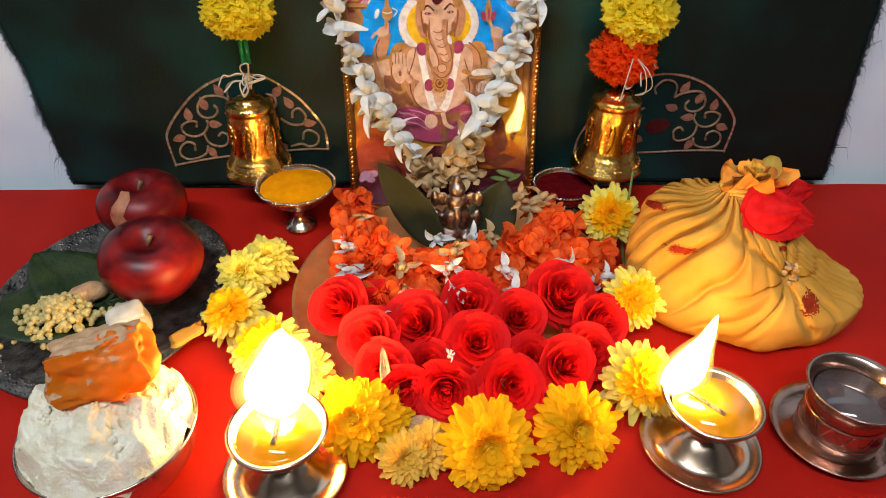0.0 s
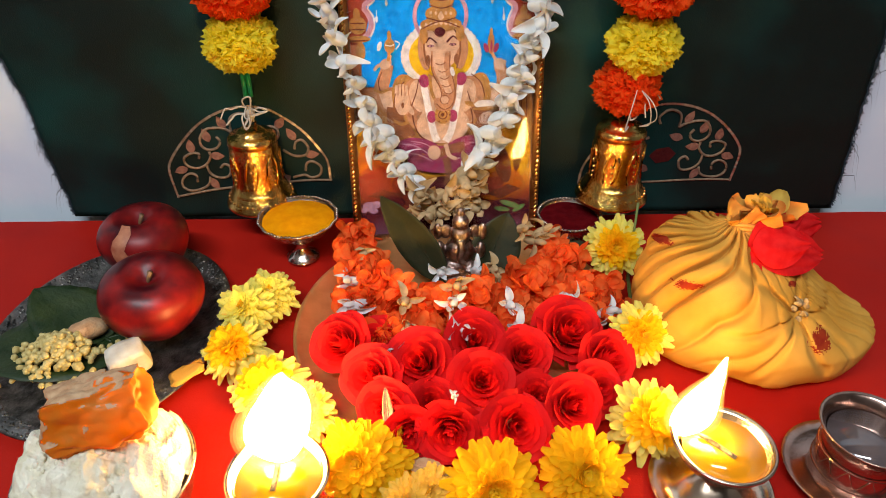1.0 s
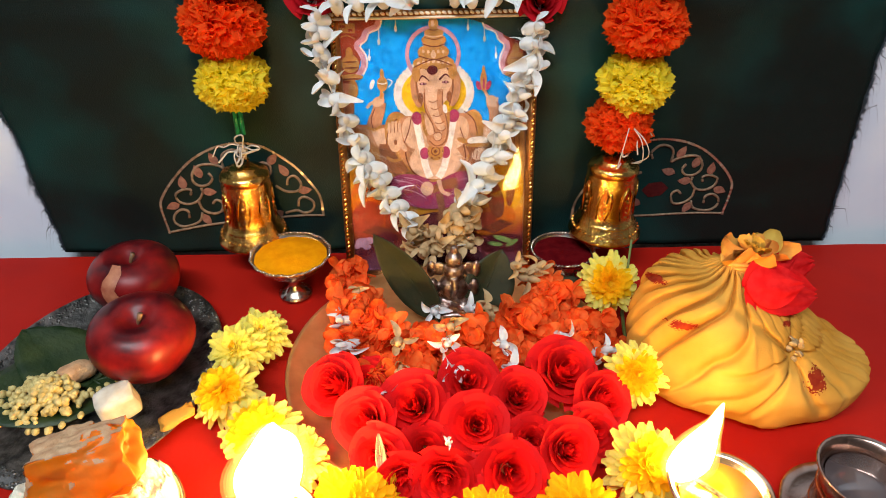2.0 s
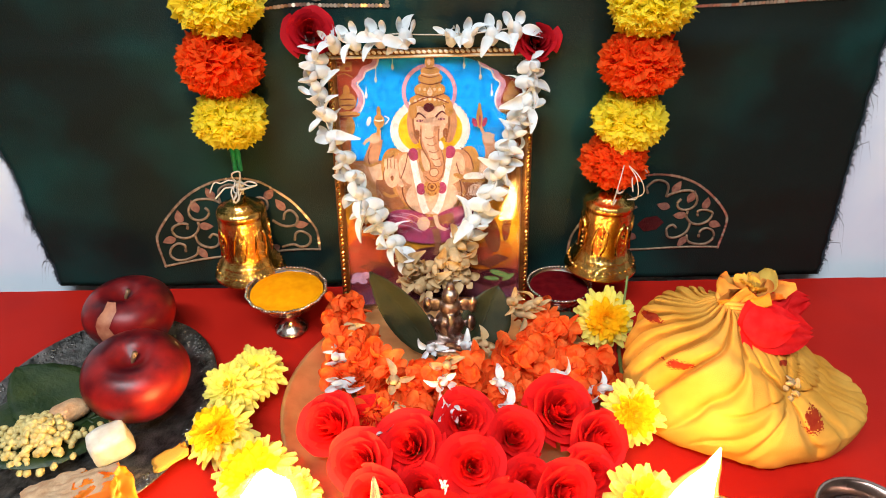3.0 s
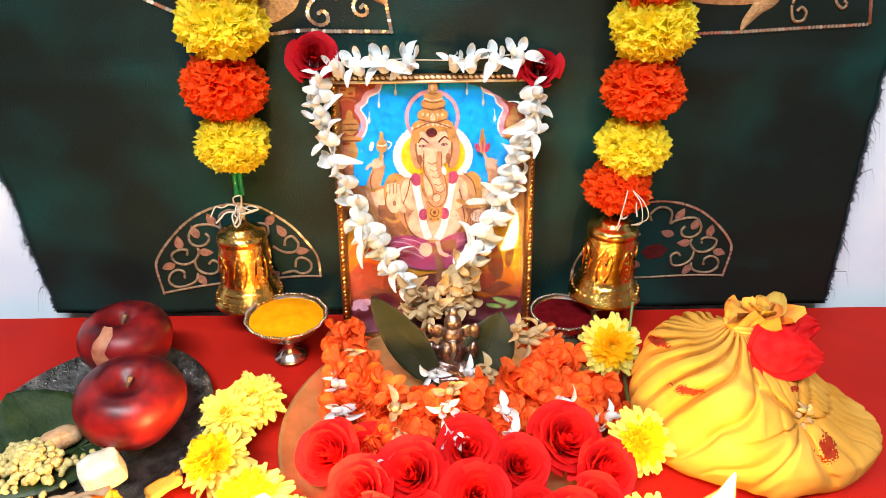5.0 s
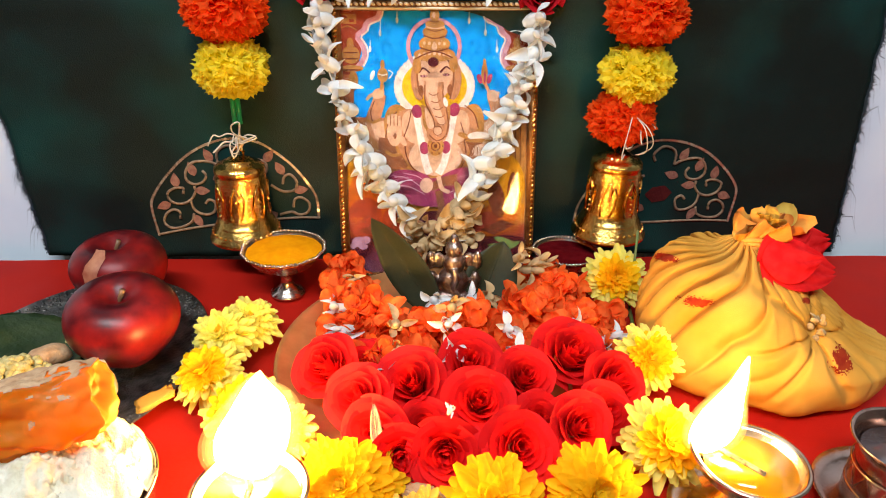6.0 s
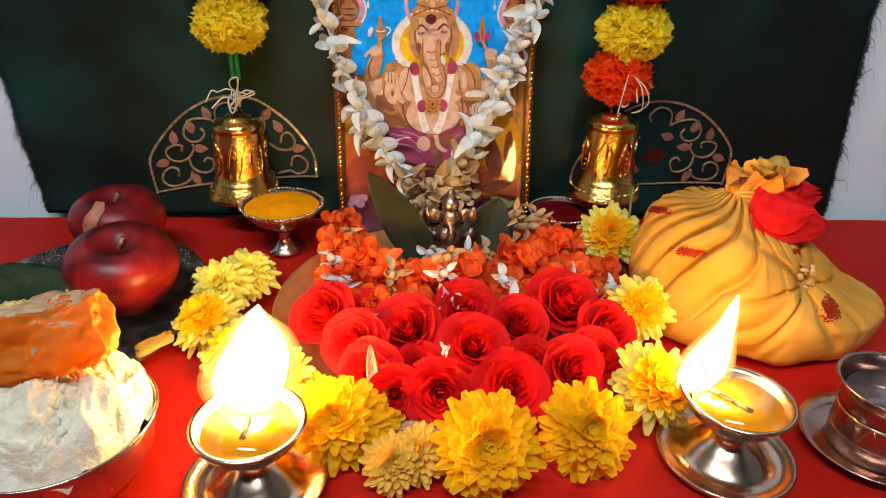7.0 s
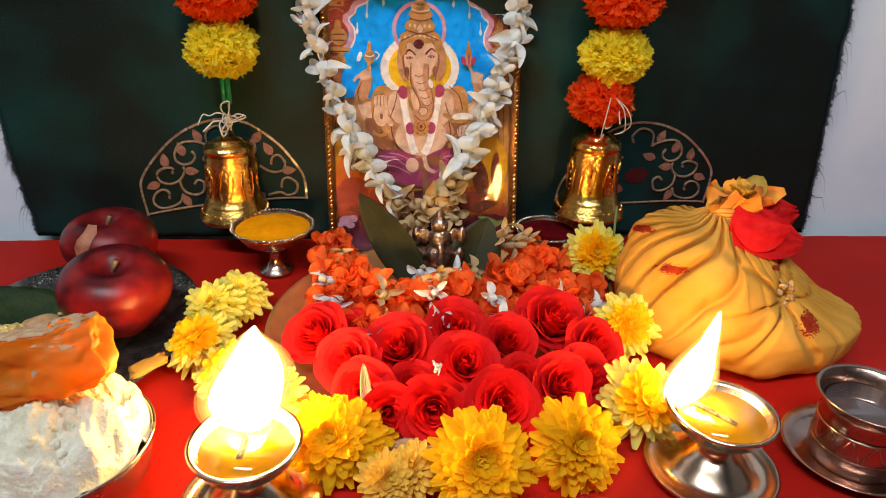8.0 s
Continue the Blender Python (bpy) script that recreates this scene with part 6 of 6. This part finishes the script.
rice_bowl()
block = lump("jaggery_block", "rough orange-brown jaggery block resting on the rice", "jaggery", pose(-0.1085, 0.325, 0.0930, -18, -8, 14), (0.0230, 0.0140, 0.0155), JAGGERY, 5, 0.26, 40, 0.22)


def jaggery_crust():
    """The dried skin on the block's top and one upper edge."""
    bm = bmesh.new()
    src = block.data
    keep = {}
    for f in src.polygons:
        c = f.center
        lift = f.normal.z + 0.45 * noise.noise(c * 130) + 0.35 * noise.noise(c * 300) - 14 * c.x
        if lift > 0.60:
            vs = []
            for i in f.vertices:
                if i not in keep:
                    co = src.vertices[i].co
                    keep[i] = bm.verts.new(co + src.vertices[i].normal * (0.0005 + 0.0004 * noise.noise(co * 500)))
                vs.append(keep[i])
            bm.faces.new(vs)
    part("crust", bm, JAGGERY_CRUST, block, "dry tan crust")


jaggery_crust()


# ---- the tied yellow bag ----
PALE_CLOTH = material("pale_yellow_cotton", (0.70, 0.48, 0.10), (0.60, 0.36, 0.06), 60, 0.9, bump=0.3, bump_scale=1400, thin=0.2, spec=0.05)


def yellow_bag():
    t = thing("cloth_bag", "yellow cotton bundle, tied and gathered, marked with red powder", "bag", pose(0.306, 0.480, 0.0, 0, 0, -10))
    knot = Vector((-0.022, 0.004, 0.104))
    tuck = Vector((0.021, -0.032, 0.058))
    bm = bmesh.new()
    n, m = 440, 96
    rows = []
    for k in range(m + 1):
        v = k / m
        ring = []
        for i in range(n):
            a = 6.2832 * i / n
            # sagging sack, flat below, drawn in to the knot above
            if v < 0.36:
                q = v / 0.36
                w = math.sin(q * math.pi / 2) ** 0.28
                z = 0.030 * (1 - math.cos(q * math.pi / 2)) ** 1.3
            else:
                q = (v - 0.36) / 0.64
                w = (1 - q ** 1.55) ** 0.80 * 0.97 + 0.03
                z = 0.030 + 0.074 * q ** 0.92
            side = math.cos(a)
            x, y = (0.091 if side > 0 else 0.085) * w * side, 0.065 * w * math.sin(a)
            top = max(0.0, (v - 0.36) / 0.64)
            hump = math.sin(math.pi * min(1, top * 1.12)) * (1 if top < 0.9 else 0.5)
            if side < 0:
                z += 0.020 * (-side) ** 0.7 * hump
            else:
                z -= 0.019 * side ** 0.8 * math.sin(math.pi * top)
            x += knot.x * top ** 1.2
            y += knot.y * top
            p = Vector((x, y, z))
            # pillowed gathers with narrow creases running to the knot
            b = a + (0.3 - 1.9 * max(0.0, min(1.0, 0.6 - side))) * (v - 0.75)
            g = math.sin(13 * b + 1.2 * math.sin(2 * b + 1) + 1.5 * noise.noise((math.cos(b) * 2.0, math.sin(b) * 2.0, v * 1.1)))
            fold = 1.1 * math.exp(-(g / 0.36) ** 2) - 0.40 * min(1, abs(g) * 1.2)
            amp = 0.0084 * (0.75 + 0.7 * noise.noise((math.cos(a) * 1.6, math.sin(a) * 1.6, 9))) * min(1, max(0, v - 0.22) * 2.6) * (1 - 0.4 * top) * (1.3 - 1.15 * max(0.0, side)) * (1 if math.sin(a) < 0.25 else 0.5)
            near = math.hypot(p.x - tuck.x, p.z - tuck.z)
            amp *= 1 - 0.9 * math.exp(-(near / 0.034) ** 2) * (1 if p.y < 0.01 else 0)
            p += Vector((math.cos(a), math.sin(a), 0.8)) * (-amp * fold)
            # second gather, pinched by its own tie
            d = p - tuck
            dist = math.sqrt(d.x ** 2 + d.z ** 2)
            if d.y < 0.035:
                ang = math.atan2(d.z, d.x)
                fall = math.exp(-(dist / 0.046) ** 2)
                p += Vector((0, -1, 0.4)) * (fall * (0.0030 - 0.0062 * math.exp(-(math.sin(3.5 * ang + 0.9 + 0.5 * math.sin(2 * ang)) / 0.26) ** 2)) * min(1, dist / 0.008) - 0.006 * math.exp(-(dist / 0.009) ** 2))
            p += Vector((1, 1, 1)) * (0.0022 * noise.noise(p * 34) + 0.0008 * noise.noise(p * 110))
            p.z = max(0.0005, p.z)
            ring.append(bm.verts.new(p))
        rows.append(ring)
    for p, q in zip(rows, rows[1:]):
        for i in range(n):
            bm.faces.new((p[i], p[(i + 1) % n], q[(i + 1) % n], q[i]))
    bag = part("bag_body", bm, BAG, t, "gathered yellow cotton")
    # ruffled mouth above the tie
    bm = bmesh.new()
    rows = []
    for k in range(8):
        u = k / 7
        ring = []
        for i in range(54):
            a = 6.2832 * i / 54
            r = 0.0080 + 0.0060 * u ** 1.2 + 0.0050 * u * math.sin(5 * a + 2 * u) + 0.0026 * u * math.sin(12 * a + 1) + 0.0012 * math.sin(19 * a)
            h = 0.017 * u + 0.003 * noise.noise((math.cos(a) * 3, math.sin(a) * 3, u)) + 0.004 * u * math.sin(3 * a + 0.6) + 0.004 * u * math.sin(8 * a)
            ring.append(bm.verts.new(knot + Vector((0.004 + r * math.cos(a) * 1.35 + 0.010 * u, r * math.sin(a) * 0.8 - 0.004 * u, -0.004 + h))))
        rows.append(ring)
    for p, q in zip(rows, rows[1:]):
        for i in range(54):
            bm.faces.new((p[i], p[(i + 1) % 54], q[(i + 1) % 54], q[i]))
    part("ruffled_mouth", bm, BAG_TIP, t, "orange-stained ruffled mouth")
    rnd = random.Random(14)
    for i in range(8):
        m = Matrix.Translation(knot + Vector((0.014 + rnd.uniform(-0.006, 0.008), -0.004 + rnd.uniform(-0.004, 0.004), 0.010))) @ pose(0, 0, 0, 0, 0, rnd.uniform(0, 360)) @ pose(0, 0, 0, rnd.uniform(-30, 30), rnd.uniform(-85, -35), 0)
        part("cloth_corner", blade(bmesh.new(), m, rnd.uniform(0.012, 0.019), rnd.uniform(0.012, 0.018), rnd.uniform(-0.8, 1.2), 0.4, 6, 6, 0.9, wav=0.10, blunt=0.5), PALE_CLOTH if i % 3 else BAG_TIP, t, "crumpled cloth corner")
    bm = bmesh.new()
    for h in (0, 0.003, 0.006):
        sweep(bm, [knot + Vector((0.004 + 0.0115 * math.cos(a / 3), 0.0095 * math.sin(a / 3), h - 0.005 + 0.001 * math.sin(a))) for a in range(20)], 0.0016, 6)
    part("tie", bm, BAG_TIP, t, "orange thread tie")
    bm = bmesh.new()
    rnd = random.Random(5)
    for i in range(16):
        p = tuck + Vector((rnd.uniform(-0.004, 0.005), -0.004 + rnd.uniform(-0.003, 0.003), rnd.uniform(-0.009, 0.012)))
        ball(bm, Matrix.Translation(p) @ pose(0, 0, 0, rnd.uniform(0, 90), rnd.uniform(0, 90), 0) @ Matrix.Diagonal((0.0034, 0.0008, 0.0022, 1)), 1, 7, 5)
    part("white_tie", bm, CREAM_PETAL, t, "pale bunched tie in a tuck")
    return t, bag


BAG_THING, BAG_BODY = yellow_bag()


def bag_marks():
    """Smeared red powder on the cloth: thin scabs laid on the bag's surface."""
    from mathutils.bvhtree import BVHTree
    me = BAG_BODY.data
    tree = BVHTree.FromPolygons([v.co.copy() for v in me.vertices], [tuple(p.vertices) for p in me.polygons])
    for k, (x, z, w, h) in enumerate(((0.036, 0.026, 0.0080, 0.0115), (-0.056, 0.058, 0.0120, 0.0050), (-0.074, 0.086, 0.0080, 0.0042), (0.016, 0.064, 0.0050, 0.0030))):
        bm = bmesh.new()
        n, grid = 26, {}
        for i in range(n + 1):
            for j in range(n + 1):
                u, v = 2 * i / n - 1, 2 * j / n - 1
                hit, nor, _, _ = tree.ray_cast(Vector((x + w * u, -0.25, z + h * v + 0.10)), Vector((0, 0.928, -0.371)))
                if hit is not None:
                    grid[i, j] = bm.verts.new(hit + nor * 0.0004)
        for i in range(n):
            for j in range(n):
                u, v = (2 * i + 1) / n - 1, (2 * j + 1) / n - 1
                edge = math.hypot(u, v) + 0.45 * noise.noise((u * 2 + k, v * 2, 1)) + 0.55 * noise.noise((u * 8, v * 8, k))
                q = [grid.get(c) for c in ((i, j), (i + 1, j), (i + 1, j + 1), (i, j + 1))]
                if edge < 0.72 and None not in q:
                    bm.faces.new(q)
        bmesh.ops.delete(bm, geom=[v for v in bm.verts if not v.link_faces], context="VERTS")
        if bm.faces:
            part("powder_mark", bm, KUMKUM_MARK, BAG_BODY, "smeared red powder mark")


KUMKUM_MARK = material("kumkum_smear", (0.32, 0.040, 0.012), (0.24, 0.020, 0.010), 200, 0.95, spec=0.03)
bag_marks()


def limp_flower():
    """Broad soft petals hanging together over the bag's neck."""
    t = thing("red_flower", "limp bright red flower lying on the bag's neck", "flower", Matrix.Translation((0.287, 0.468, 0.094)) @ pose(0, 0, 0, 56, 0, 0))
    rnd = random.Random(6)
    for turn, ln, w, up in ((16, 0.062, 0.036, 0.000), (-4, 0.058, 0.034, 0.003), (-24, 0.044, 0.034, 0.005), (30, 0.046, 0.026, 0.002), (4, 0.040, 0.030, 0.007)):
        m = pose(0, 0, up, 0, 0, turn) @ pose(0, 0, 0, rnd.uniform(-12, 12), rnd.uniform(-6, 6), 0)
        part("petal", blade(bmesh.new(), m, ln, w, rnd.uniform(-0.7, 0.1), rnd.uniform(-0.25, 0.1), 12, 10, 0.85, wav=0.07, blunt=0.85), ROSE_RED, t)


limp_flower()
